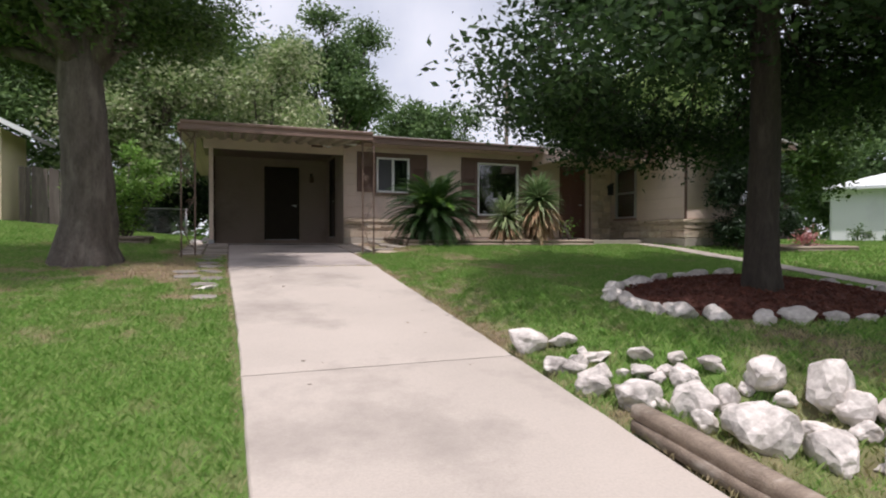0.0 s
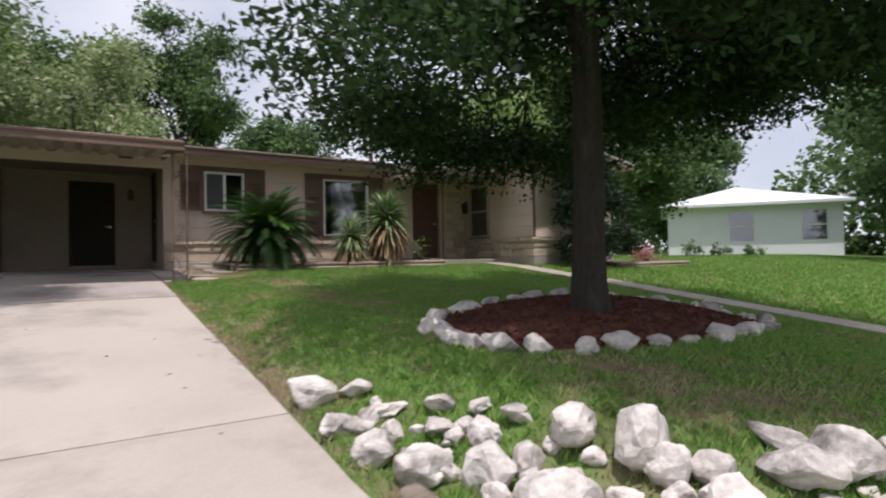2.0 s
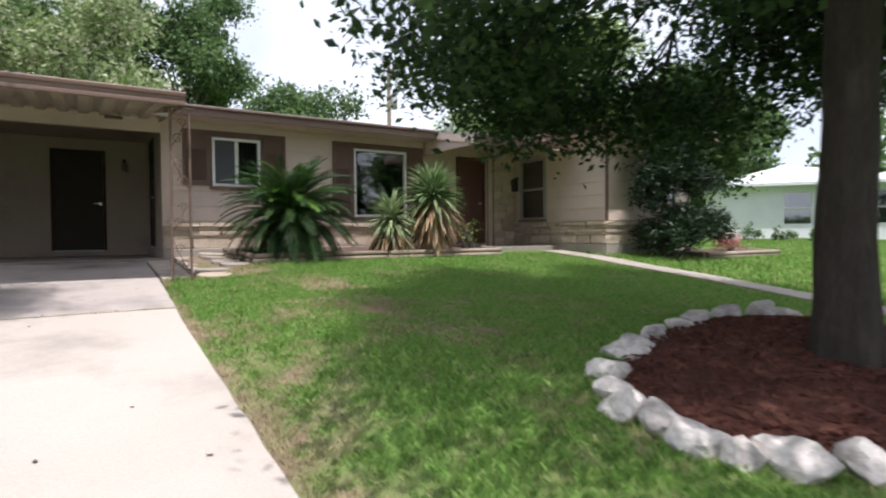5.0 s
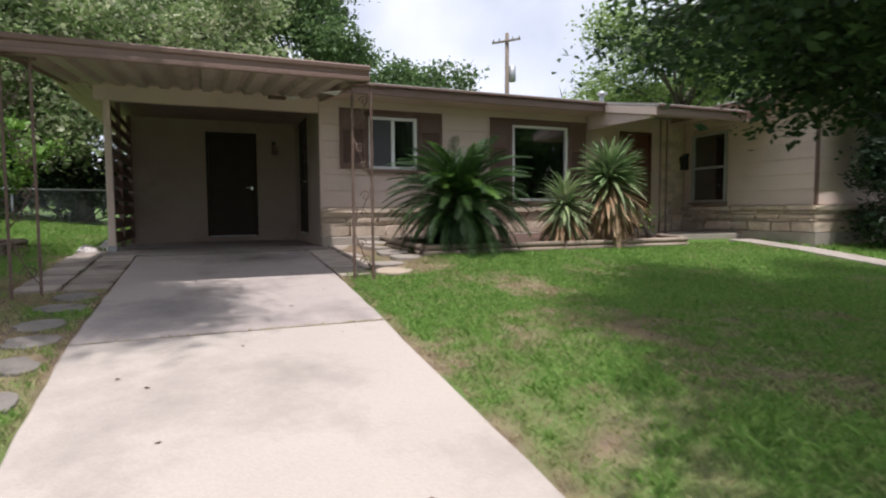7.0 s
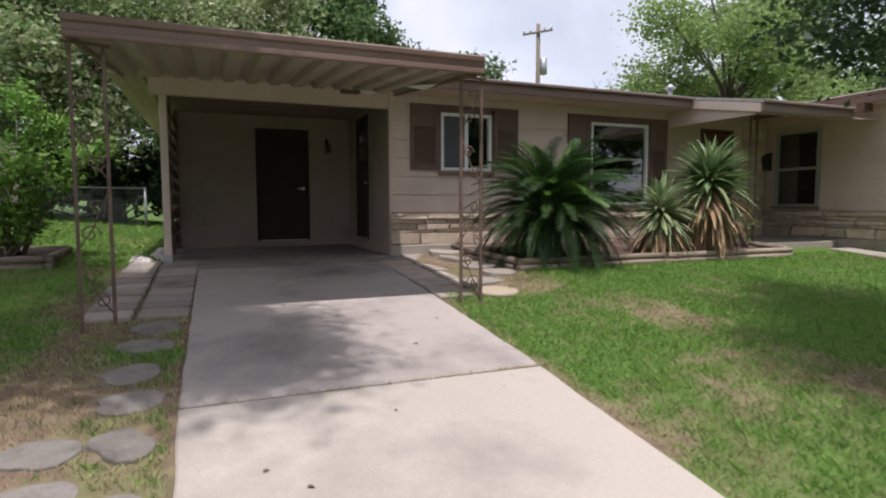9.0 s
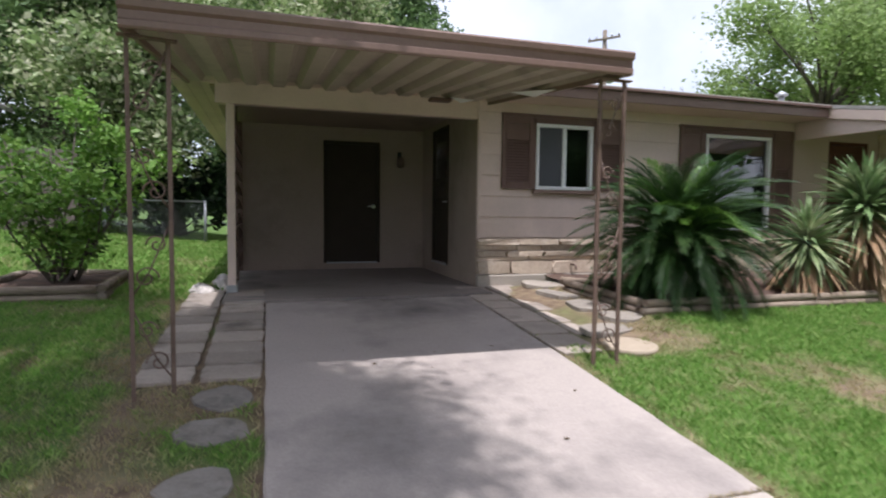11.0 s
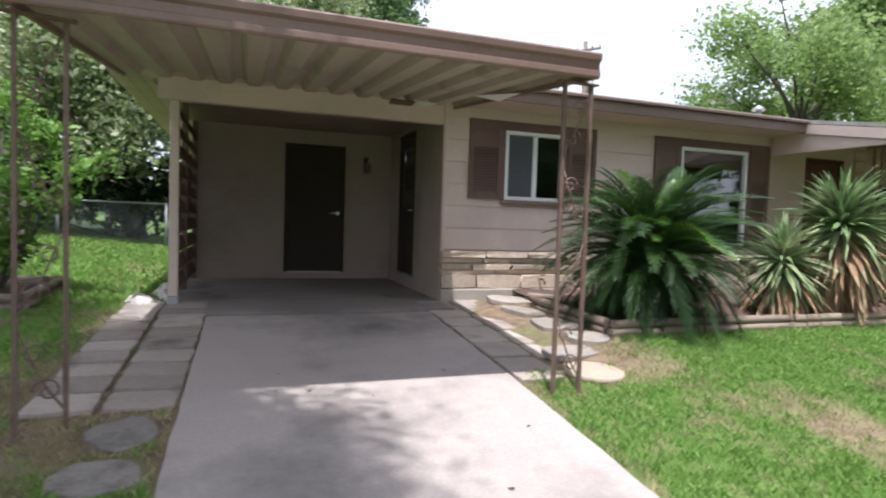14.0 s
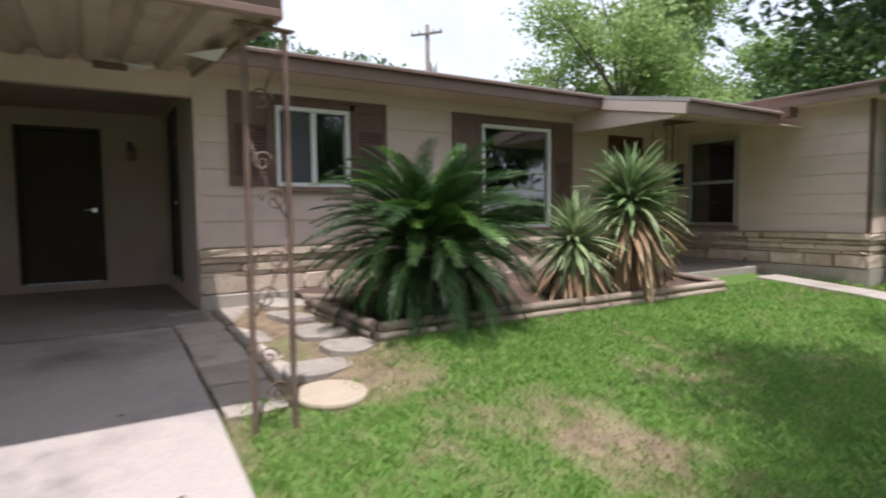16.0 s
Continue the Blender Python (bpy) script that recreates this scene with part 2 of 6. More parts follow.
CHROME = surf("brushed_nickel", (0.62, 0.60, 0.57), (0.56, 0.54, 0.51), scale=20, fine=90, rough=0.3, bump=0.0, metal=1.0)
BLACK = surf("black_metal", (0.02, 0.02, 0.02), (0.03, 0.03, 0.03), scale=9, fine=60, rough=0.5, bump=0.05)
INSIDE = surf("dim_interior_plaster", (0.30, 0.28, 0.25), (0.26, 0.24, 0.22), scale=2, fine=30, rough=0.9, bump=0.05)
CREAM = surf("cream_neighbour_paint", (0.86, 0.73, 0.50), (0.80, 0.67, 0.45), scale=2, fine=30, rough=0.7, bump=0.1, vary=0.04)
WHITE_WALL = surf("white_neighbour_paint", (0.84, 0.84, 0.88), (0.80, 0.80, 0.85), (0.74, 0.74, 0.79), scale=1.2, fine=30, rough=0.7, bump=0.1)
WHITE_ROOF = surf("white_metal_roof", (0.80, 0.82, 0.84), (0.74, 0.76, 0.78), scale=1.5, fine=20, rough=0.4, bump=0.05)
PAPER = surf("white_paper", (0.82, 0.82, 0.80), (0.78, 0.78, 0.76), scale=6, fine=50, rough=0.8, bump=0.0)
POLE_WOOD = surf("pole_wood", (0.22, 0.18, 0.14), (0.16, 0.13, 0.10), scale=3, fine=30, rough=0.9, bump=0.3, stretch=(3, 3, 0.4))
GLASS = glass_material("window_glass", (0.80, 0.84, 0.84))
GROUND = lawn_material("lawn_soil", ((0.075, 0.145, 0.027), (0.12, 0.20, 0.042)), (0.27, 0.20, 0.13), (0.15, 0.105, 0.072), False)
BLADES = lawn_material("grass_blades", ((0.14, 0.30, 0.052), (0.32, 0.50, 0.125)), (0.56, 0.47, 0.29), (0.40, 0.31, 0.19), True)
OAK = leafy("oak_leaves", (0.020, 0.044, 0.015), (0.038, 0.076, 0.025), (0.072, 0.130, 0.042), rough=0.55, back=0.36, spec=0.3)
LEFT_LEAF = leafy("feathery_leaves", (0.04, 0.085, 0.018), (0.07, 0.13, 0.028), (0.12, 0.19, 0.05), back=0.3)
FAR_LEAF = leafy("far_tree_leaves", (0.055, 0.105, 0.035), (0.105, 0.18, 0.06), (0.18, 0.27, 0.10), rough=0.6, back=0.4)
LIGHT_LEAF = leafy("light_green_leaves", (0.16, 0.25, 0.07), (0.27, 0.38, 0.12), (0.38, 0.49, 0.20), back=0.55)
PRIVET = leafy("flowering_privet_leaves", (0.12, 0.19, 0.06), (0.24, 0.33, 0.12), (0.58, 0.58, 0.40), back=0.4)
WEEP = leafy("weeping_tree_leaves", (0.09, 0.16, 0.055), (0.15, 0.25, 0.085), (0.24, 0.35, 0.13), rough=0.6, back=0.4)
SHRUB = leafy("bright_shrub_leaves", (0.10, 0.22, 0.03), (0.18, 0.34, 0.06), (0.30, 0.46, 0.11), back=0.35)
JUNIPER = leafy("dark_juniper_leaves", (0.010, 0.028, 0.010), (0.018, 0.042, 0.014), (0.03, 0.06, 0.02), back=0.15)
SAGO = surf("sago_frond_green", (0.022, 0.056, 0.015), (0.040, 0.088, 0.022), (0.085, 0.155, 0.035), scale=3, fine=20, rough=0.48, bump=0.0, vary=0.35, back=0.2, spec=0.3)
SAGO_TRUNK = surf("sago_trunk_fibre", (0.16, 0.115, 0.08), (0.09, 0.065, 0.045), scale=12, fine=50, rough=0.95, bump=1.0)
YUCCA = surf("yucca_green", (0.13, 0.22, 0.08), (0.24, 0.33, 0.15), (0.45, 0.46, 0.28), scale=5, fine=30, rough=0.45, bump=0.0, vary=0.3, back=0.2, spec=0.4)
YUCCA_PALE = surf("yucca_pale_edged", (0.30, 0.35, 0.17), (0.20, 0.27, 0.12), (0.58, 0.55, 0.36), scale=7, fine=30, rough=0.5, bump=0.0, vary=0.35, back=0.2)
YUCCA_DRY = surf("yucca_dry", (0.42, 0.27, 0.155), (0.29, 0.18, 0.105), (0.56, 0.45, 0.29), scale=6, fine=30, rough=0.8, bump=0.0, vary=0.3, back=0.15)
FLOWERS = leafy("pink_blossom", (0.5, 0.12, 0.14), (0.6, 0.25, 0.25), (0.7, 0.5, 0.45), back=0.3)


# ---- building blocks ----
def box(bm, x0, x1, y0, y1, z0, z1):
    v = [bm.verts.new((x, y, z)) for x in (x0, x1) for y in (y0, y1) for z in (z0, z1)]
    for f in ((0, 1, 3, 2), (4, 6, 7, 5), (0, 4, 5, 1), (2, 3, 7, 6), (0, 2, 6, 4), (1, 5, 7, 3)):
        bm.faces.new([v[i] for i in f])
    return bm


def boxes(*dims):
    bm = bmesh.new()
    for d in dims:
        box(bm, *d)
    return bm


def soft_box(x0, x1, y0, y1, z0, z1, r=0.006, seg=1):
    bm = box(bmesh.new(), x0, x1, y0, y1, z0, z1)
    bmesh.ops.bevel(bm, geom=bm.edges[:], offset=r, segments=seg, affect="EDGES", profile=0.6)
    return bm


def prism(points, axis, a0, a1):
    """A solid with the outline points (pairs) drawn out along an axis; the pairs are the other two coordinates in order."""
    bm = bmesh.new()
    def at(p, a):
        return (a, p[0], p[1]) if axis == "x" else (p[0], a, p[1]) if axis == "y" else (p[0], p[1], a)
    lo, hi = [bm.verts.new(at(p, a0)) for p in points], [bm.verts.new(at(p, a1)) for p in points]
    bm.faces.new(lo)
    bm.faces.new(hi[::-1])
    for i in range(len(points)):
        j = (i + 1) % len(points)
        bm.faces.new((lo[i], hi[i], hi[j], lo[j]))
    bmesh.ops.recalc_face_normals(bm, faces=bm.faces[:])
    return bm


def tube(bm, points, radii, n=8, caps=True):
    """A round bar along points; radii: one number or one a point."""
    points = [Vector(p) for p in points]
    radii = radii if isinstance(radii, (list, tuple)) else [radii] * len(points)
    rings, side = [], None
    for i, p in enumerate(points):
        d = (points[min(i + 1, len(points) - 1)] - points[max(i - 1, 0)]).normalized()
        if side is None:
            side = d.orthogonal().normalized()
        side = (side - d * side.dot(d)).normalized()
        up = d.cross(side)
        rings.append([bm.verts.new(p + (side * math.cos(a) + up * math.sin(a)) * radii[i]) for a in (2 * math.pi * k / n for k in range(n))])
    for a, b in zip(rings, rings[1:]):
        for k in range(n):
            f = bm.faces.new((a[k], a[(k + 1) % n], b[(k + 1) % n], b[k]))
            f.smooth = True
    if caps:
        bm.faces.new(rings[0][::-1])
        bm.faces.new(rings[-1])
    return bm


def mesh_of(name, bm, material):
    me = bpy.data.meshes.new(name)
    bm.to_mesh(me)
    bm.free()
    me.materials.append(material)
    return me


def part(name, bm, material, parent, label=""):
    ob = new(name, bm if isinstance(bm, bpy.types.Mesh) else mesh_of(name, bm, material))
    ob.parent = parent
    return tagged(ob, label)


def thing(name, label, category, at=(0, 0, 0), group="", kind=""):
    ob = new(name)
    ob.location = at
    ob.empty_display_size = 0.1
    return tagged(ob, label, category, group, kind)


def solid(name, bm, material, label="", category="", group="", kind=""):
    return tagged(new(name, mesh_of(name, bm, material)), label, category, group, kind)


def flat_mesh(name, verts, quads, material, dry=None):
    """One mesh from numpy arrays: verts (n, 3), quads (m, 4)."""
    me = bpy.data.meshes.new(name)
    me.vertices.add(len(verts))
    me.vertices.foreach_set("co", np.asarray(verts, np.float32).ravel())
    k = quads.shape[1]
    me.loops.add(quads.size)
    me.loops.foreach_set("vertex_index", np.asarray(quads, np.int32).ravel())
    me.polygons.add(len(quads))
    me.polygons.foreach_set("loop_start", np.arange(0, quads.size, k, dtype=np.int32))
    me.update(calc_edges=True)
    if dry is not None:
        me.attributes.new("dry", "FLOAT", "POINT").data.foreach_set("value", np.asarray(dry, np.float32))
    me.materials.append(material)
    return me


rng = np.random.default_rng(7)


def leaf_quads(centres, length, width, droop=0.3, spread=0.35):
    """A pointed leaf of four corners at each centre, turned at random; length and width in metres."""
    n = len(centres)
    d = rng.normal(size=(n, 3))
    d[:, 2] = d[:, 2] * 0.6 - droop
    d /= np.linalg.norm(d, axis=1, keepdims=True)
    s = np.cross(d, rng.normal(size=(n, 3)))
    s /= np.linalg.norm(s, axis=1, keepdims=True)
    nrm = np.cross(d, s)
    sc = (1 + spread * rng.normal(size=(n, 1))).clip(0.4, 1.8)
    ln, wd = length * sc, width * sc
    v = np.empty((n, 4, 3))
    v[:, 0] = centres - d * ln / 2
    v[:, 1] = centres + s * wd / 2 + nrm * wd * 0.2
    v[:, 2] = centres + d * ln / 2
    v[:, 3] = centres - s * wd / 2 + nrm * wd * 0.2
    return v.reshape(-1, 3), np.arange(4 * n).reshape(n, 4)


def in_blob(n, c, r, shell=0.45):
    """n places in an ellipsoid, more of them towards its skin."""
    d = rng.normal(size=(n, 3))
    d /= np.linalg.norm(d, axis=1, keepdims=True)
    return np.asarray(c) + d * (rng.random((n, 1)) ** shell) * np.asarray(r)


def noisy(v, amount, size, seed=0.0):
    return [p + Vector(noise.noise_vector(p * size + Vector((seed, seed, seed)))) * amount for p in v]


# ---- the lie of the land ----
def slope(y):
    return np.interp(y, [-30, -6, 1.5, 5.8, 10.5, 14.8, 22, 40, 200], [-1.4, -1.2, -0.33, 0.19, 0.75, 1.05, 1.22, 1.4, 1.6])


def ease(a, b, v):
    t = np.clip((v - a) / (b - a), 0, 1)
    return t * t * (3 - 2 * t)


BED = (6.72, 6.35, 2.45, 1.13, radians(5))  # the mulched oval round the tree: centre, half axes, turn


def bed_uv(x, y):
    c, s = math.cos(BED[4]), math.sin(BED[4])
    return ((x - BED[0]) * c + (y - BED[1]) * s) / BED[2], (-(x - BED[0]) * s + (y - BED[1]) * c) / BED[3]


def land(x, y):
    """The height of the open ground."""
    x, y = np.asarray(x, float), np.asarray(y, float)
    z = slope(y)
    edge = np.interp(y, [1.2, 2.0, 2.6, 3.4, 4.4, 5.8, 20], [9, 6.5, 4.9, 3.9, 3.3, 3.0, 2.95])
    z = z + 0.27 * ease(0, 0.9, x - edge) * (1 - ease(7.0, 11.5, y)) * (1 - ease(6.5, 10, x)) * ease(1.2, 2.2, y)
    u, v = bed_uv(x, y)
    z = z + 0.10 * (1 - ease(0.4, 1.05, np.hypot(u, v)))
    z = z + 0.10 * np.clip(-x - 0.8, 0, 8) * ease(13, 21, y)
    z = z + 0.09 * ease(3.1, 4.3, x) * ease(10.5, 13.0, y) * (1 - ease(16, 24, x))
    return z


def land1(x, y):
    return float(land(x, y))


def drive_z(y):
    return float(slope(y)) + 0.02


DRIVE = (0.60, 2.85)


def drive_left(y):
    return np.interp(y, [2.0, 7.0, 10.5, 15.0], [0.74, 0.70, 0.60, 0.59])


def drive_right(y):
    return np.interp(y, [2.0, 7.0, 10.0, 12.5, 15.0], [2.86, 2.83, 2.79, 2.86, 2.88])


STEPS = ((0.36, 12.15, 0.36, 0.38), (0.34, 11.7, 0.36, 0.34), (0.31, 11.12, 0.34, 0.32), (0.36, 10.66, 0.34, 0.3), (0.06, 10.2, 0.33, 0.27), (0.11, 9.82, 0.34, 0.29), (0.41, 9.62, 0.28, 0.32), (0.39, 10.19, 0.27, 0.34), (0.32, 9.25, 0.32, 0.26), (0.36, 8.5, 0.3, 0.26))


def bare(x, y):
    """True where no grass grows."""
    u, v = bed_uv(x, y)
    out = (np.hypot(u, v) < 0.98)
    out |= (x > drive_left(y) - 0.02) & (x < drive_right(y) + 0.02) & (y < 18.5)
    out |= (x > 0.1) & (x < 11.2) & (y > 15.2) & (y < 25)
    out |= (x > 11.0) & (x < 16.5) & (y > 12.6) & (y < 24)
    out |= (x > 4.1) & (x < 9.0) & (y > 13.25) & (y < 15.5)
    out |= (x > 10.28) & (x < 10.87) & (y < 13.9)
    out |= (x > 9.0) & (x < 11.2) & (y > 13.5)
    out |= (x > -0.24) & (x < 0.6) & (y > 12.45) & (y < 15.6)
    out |= (x > 2.9) & (x < 3.75) & (y > 12.7) & (y < 15.5)
    out |= (x > -2.2) & (x < -1.05) & (y > 15.15) & (y < 16.6)
    for sx, sy, w, d in STEPS:
        out |= ((x - sx) / (w * 0.56)) ** 2 + ((y - sy) / (d * 0.56)) ** 2 < 1
    return out


def dryness(x, y):
    """0 lush, 1 bare: worn patches beside the drive and under the trees."""
    n1 = np.array([noise.noise(Vector((a * 0.9, b * 0.9, 2.0))) for a, b in zip(x, y)])
    n2 = np.array([noise.noise(Vector((a * 3.1, b * 3.1, 9.0))) for a, b in zip(x, y)])
    n3 = np.array([noise.noise(Vector((a * 8.5, b * 8.5, 5.0))) for a, b in zip(x, y)])
    base = 0.55 * n1 + 0.5 * n2 + 0.62 * n3
    near_drive = np.exp(-((x - 3.05) / 0.35) ** 2) * (y < 12) * 0.22
    worn = 0.5 * np.exp(-(((x - 4.3) / 0.9) ** 2 + ((y - 9.2) / 2.2) ** 2))
    worn = worn + 0.75 * np.exp(-(((x - 0.1) / 0.5) ** 2 + ((y - 10.6) / 1.9) ** 2))
    worn = worn + 0.32 * np.exp(-(((x + 1.0) / 1.8) ** 2 + ((y - 10.4) / 2.6) ** 2)) * (1 + 1.4 * n2)
    worn = worn + 0.5 * np.exp(-(((x + 0.9) / 0.9) ** 2 + ((y - 10.8) / 1.2) ** 2))
    worn = worn + 0.75 * np.exp(-(((x - 4.7) / 0.35) ** 2 + ((y - 11.1) / 0.7) ** 2))
    worn = worn + 0.75 * (np.exp(-((x - drive_left(y)) / 0.06) ** 2) + np.exp(-((x - drive_right(y) - 0.03) / 0.07) ** 2)) * (1 + n2)
    worn = worn + 1.0 * np.exp(-(((x - 3.7) / 0.6) ** 4 + ((y - 14.1) / 1.3) ** 4))
    worn = worn + 1.0 * np.exp(-(((x - 0.2) / 0.55) ** 4 + ((y - 13.9) / 1.7) ** 4))
    worn = worn + 0.6 * np.exp(-(((x - 3.7) / 0.5) ** 2 + ((y - 12.6) / 0.4) ** 2))
    worn = worn + 0.4 * np.exp(-(((x + 1.5) / 1.0) ** 2 + ((y - 14.75) / 0.4) ** 2))
    worn = worn + 0.42 * np.exp(-(((x - 4.6) / 2.2) ** 2 + ((y - 4.4) / 1.1) ** 2)) * (x > 2.9)
    return np.clip((base + near_drive + worn - 0.10) * 1.25, 0, 1)


# ---- ground ----
def axis_steps(fine0, fine1, step, far):
    mid = np.arange(fine0, fine1 + 1e-6, step)
    out = np.cumsum(step * 1.35 ** np.arange(1, 40))
    out = out[out < far]
    return np.concatenate([fine0 - out[::-1], mid, fine1 + out])


gx, gy = axis_steps(-8, 18, 0.2, 900), axis_steps(-2, 26, 0.2, 900)
GX, GY = np.meshgrid(gx, gy)
GZ = land(np.clip(GX, -60, 200), np.clip(GY, -60, 200))
under = ((GX > drive_left(GY) + 0.02) & (GX < drive_right(GY) - 0.02) & (GY < 15)) | ((GX > 0.1) & (GX < 11.3) & (GY > 15.2) & (GY < 25)) | ((GX > 11.0) & (GX < 16.5) & (GY > 12.8) & (GY < 24))
rough_z = np.array([noise.noise(Vector((a * 2.5, b * 2.5, 0))) for a, b in zip(GX.ravel(), GY.ravel())]).reshape(GX.shape) * 0.012
GZ = np.where(under, GZ - 0.09, GZ + rough_z)
near = (np.abs(GX - 5) < 14) & (np.abs(GY - 12) < 15)
gdry = np.zeros(GX.shape)
gdry[near] = dryness(GX[near], GY[near])
nx, ny = len(gx), len(gy)
idx = np.arange(nx * ny).reshape(ny, nx)
quads = np.stack([idx[:-1, :-1], idx[:-1, 1:], idx[1:, 1:], idx[1:, :-1]], -1).reshape(-1, 4)
ground = new("ground", flat_mesh("ground", np.stack([GX, GY, GZ], -1).reshape(-1, 3), quads, GROUND, gdry.ravel()))
tagged(ground, "green lawn soil with straw coloured bare patches", "ground", kind="structure")

# driveway: separate slabs with open joints between them
driveway = thing("driveway", "pale concrete driveway of several slabs", "driveway", kind="structure")
JOINTS = [-5.0, 1.1, 5.80, 10.49, 14.78]


def slab(y0, y1, thick=0.12):
    n = max(2, int((y1 - y0) / 0.11))
    ys = [y0 + (y1 - y0) * i / n for i in range(n + 1)]
    bm = bmesh.new()
    rows = []
    for i, y in enumerate(ys):
        z = drive_z(y)
        d = 0.012 if i in (0, n) else 0.0
        x0, x1 = float(drive_left(y)) + 0.011 * noise.noise(Vector((1.0, y * 3.2, 0))), float(drive_right(y)) + 0.011 * noise.noise(Vector((5.0, y * 3.2, 0)))
        rows.append([bm.verts.new((x0, y, z - thick)), bm.verts.new((x0, y, z - 0.012)), bm.verts.new((x0 + 0.012, y, z - d)),
                     bm.verts.new((x1 - 0.012, y, z - d)), bm.verts.new((x1, y, z - 0.012)), bm.verts.new((x1, y, z - thick))])
    for a, b in zip(rows, rows[1:]):
        for k in range(5):
            bm.faces.new((a[k], a[k + 1], b[k + 1], b[k]))
    bm.faces.new(rows[0])
    bm.faces.new(rows[-1][::-1])
    bmesh.ops.recalc_face_normals(bm, faces=bm.faces[:])
    return bm


for a, b in zip(JOINTS, JOINTS[1:]):
    part("slab", slab(a + 0.008, b - 0.008), OLD_SLAB if a > 10 else CONCRETE, driveway, "grey mildewed slab" if a > 10 else "")
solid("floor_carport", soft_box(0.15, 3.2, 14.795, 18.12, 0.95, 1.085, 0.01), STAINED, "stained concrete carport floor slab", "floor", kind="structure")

# ---- house shell ----
WALL_Y = 15.40
SOFFIT = 3.50
W1, W2, W3 = (4.02, 4.87, 2.36, 3.23), (6.75, 7.96, 1.83, 3.23), (14.49, 15.36, 1.80, 3.22)


def wall_with_holes(axis, a0, a1, b0, b1, z0, z1, holes):
    """A wall along an axis from a0 to a1, its faces at b0 and b1, open at each hole (a, a, z, z)."""
    bm = bmesh.new()
    cuts = sorted({a0, a1, *[h[0] for h in holes], *[h[1] for h in holes]})
    for p, q in zip(cuts, cuts[1:]):
        spans = [(z0, z1)]
        for h in holes:
            if h[0] <= p and q <= h[1]:
                spans = [s for lo, hi in spans for s in ((lo, h[2]), (h[3], hi)) if s[1] - s[0] > 1e-4]
        for lo, hi in spans:
            box(bm, *((p, q, b0, b1) if axis == "x" else (b0, b1, p, q)), lo, hi)
    bmesh.ops.remove_doubles(bm, verts=bm.verts[:], dist=1e-5)
    return bm


wall_front = solid("wall_front", wall_with_holes("x", 3.22, 8.42, WALL_Y + 0.03, WALL_Y + 0.16, 0.9, 3.6, [W1, W2]), STUCCO, "beige front wall above a limestone ledge", "wall", kind="structure")
DOOR_F = (9.38, 10.22, 1.24, 3.27)
wall_porch = solid("wall_porch", wall_with_holes("x", 8.26, 11.13, 15.60, 15.74, 0.9, 3.6, [DOOR_F]), STUCCO, "beige recessed wall behind the porch", "wall", kind="structure")
wall_wing_side = solid("wall_wing_side", wall_with_holes("y", 12.70, 15.74, 11.15, 11.28, 0.9, 3.6, [W3]), STUCCO, "beige side wall of the projecting wing", "wall", kind="structure")
wall_wing_front = solid("wall_wing_front", wall_with_holes("x", 11.15, 13.9, 12.67, 12.80, 0.8, 3.6, [(12.5, 13.4, 2.1, 3.2)]), STUCCO, "shaded beige front wall of the wing", "wall", kind="structure")
solid("wall_wing_east", boxes((13.77, 13.9, 12.8, 24, 0.8, 3.6)), STUCCO, "plain beige outer wall", "wall", kind="structure")
solid("wall_rear", boxes((0.2, 13.9, 24, 24.14, 0.8, 3.6)), STUCCO, "plain beige rear wall", "wall", kind="structure")
DOOR_B, DOOR_S = (1.50, 2.445, 1.19, 3.22), (16.62, 17.46, 1.26, 3.35)
wall_carport_back = solid("wall_carport_back", wall_with_holes("x", 0.2, 3.2, 18.11, 18.24, 0.9, 3.6, [DOOR_B]), CARPORT_SHADE_WALL, "beige back wall of the carport", "wall", kind="structure")
wall_carport_side = solid("wall_carport_side", wall_with_holes("y", 15.44, 18.24, 3.20, 3.33, 0.9, 3.6, [DOOR_S]), CARPORT_SHADE_WALL, "beige side wall of the carport", "wall", kind="structure")
solid("wall_west", boxes((0.2, 0.33, 18.24, 24, 0.9, 3.6)), STUCCO, "plain beige outer wall", "wall", kind="structure")
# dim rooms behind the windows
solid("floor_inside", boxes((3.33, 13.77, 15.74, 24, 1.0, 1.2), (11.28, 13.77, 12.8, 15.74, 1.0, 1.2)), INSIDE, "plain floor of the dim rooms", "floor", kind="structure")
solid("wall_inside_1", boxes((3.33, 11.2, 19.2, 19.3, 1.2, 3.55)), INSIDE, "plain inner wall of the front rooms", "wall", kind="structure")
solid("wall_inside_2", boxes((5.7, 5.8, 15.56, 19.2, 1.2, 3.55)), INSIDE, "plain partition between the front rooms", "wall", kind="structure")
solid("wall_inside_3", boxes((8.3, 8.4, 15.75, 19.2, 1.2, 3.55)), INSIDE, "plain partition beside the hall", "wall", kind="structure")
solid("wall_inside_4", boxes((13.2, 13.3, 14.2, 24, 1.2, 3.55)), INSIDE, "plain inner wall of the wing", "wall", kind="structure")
solid("ceiling_carport", boxes((0.0, 3.2, 15.52, 18.11, 3.44, 3.47)), CARPORT_SHADE_WALL, "beige boarded carport ceiling", "ceiling", kind="structure")
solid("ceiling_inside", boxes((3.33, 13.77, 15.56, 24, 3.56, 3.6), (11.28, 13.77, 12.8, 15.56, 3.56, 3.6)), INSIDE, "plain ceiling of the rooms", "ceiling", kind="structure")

# roofs: thin slopes with fascia and soffit
PITCH = 0.19


def roof_z(y):
    return 3.66 + PITCH * (y - 14.85)


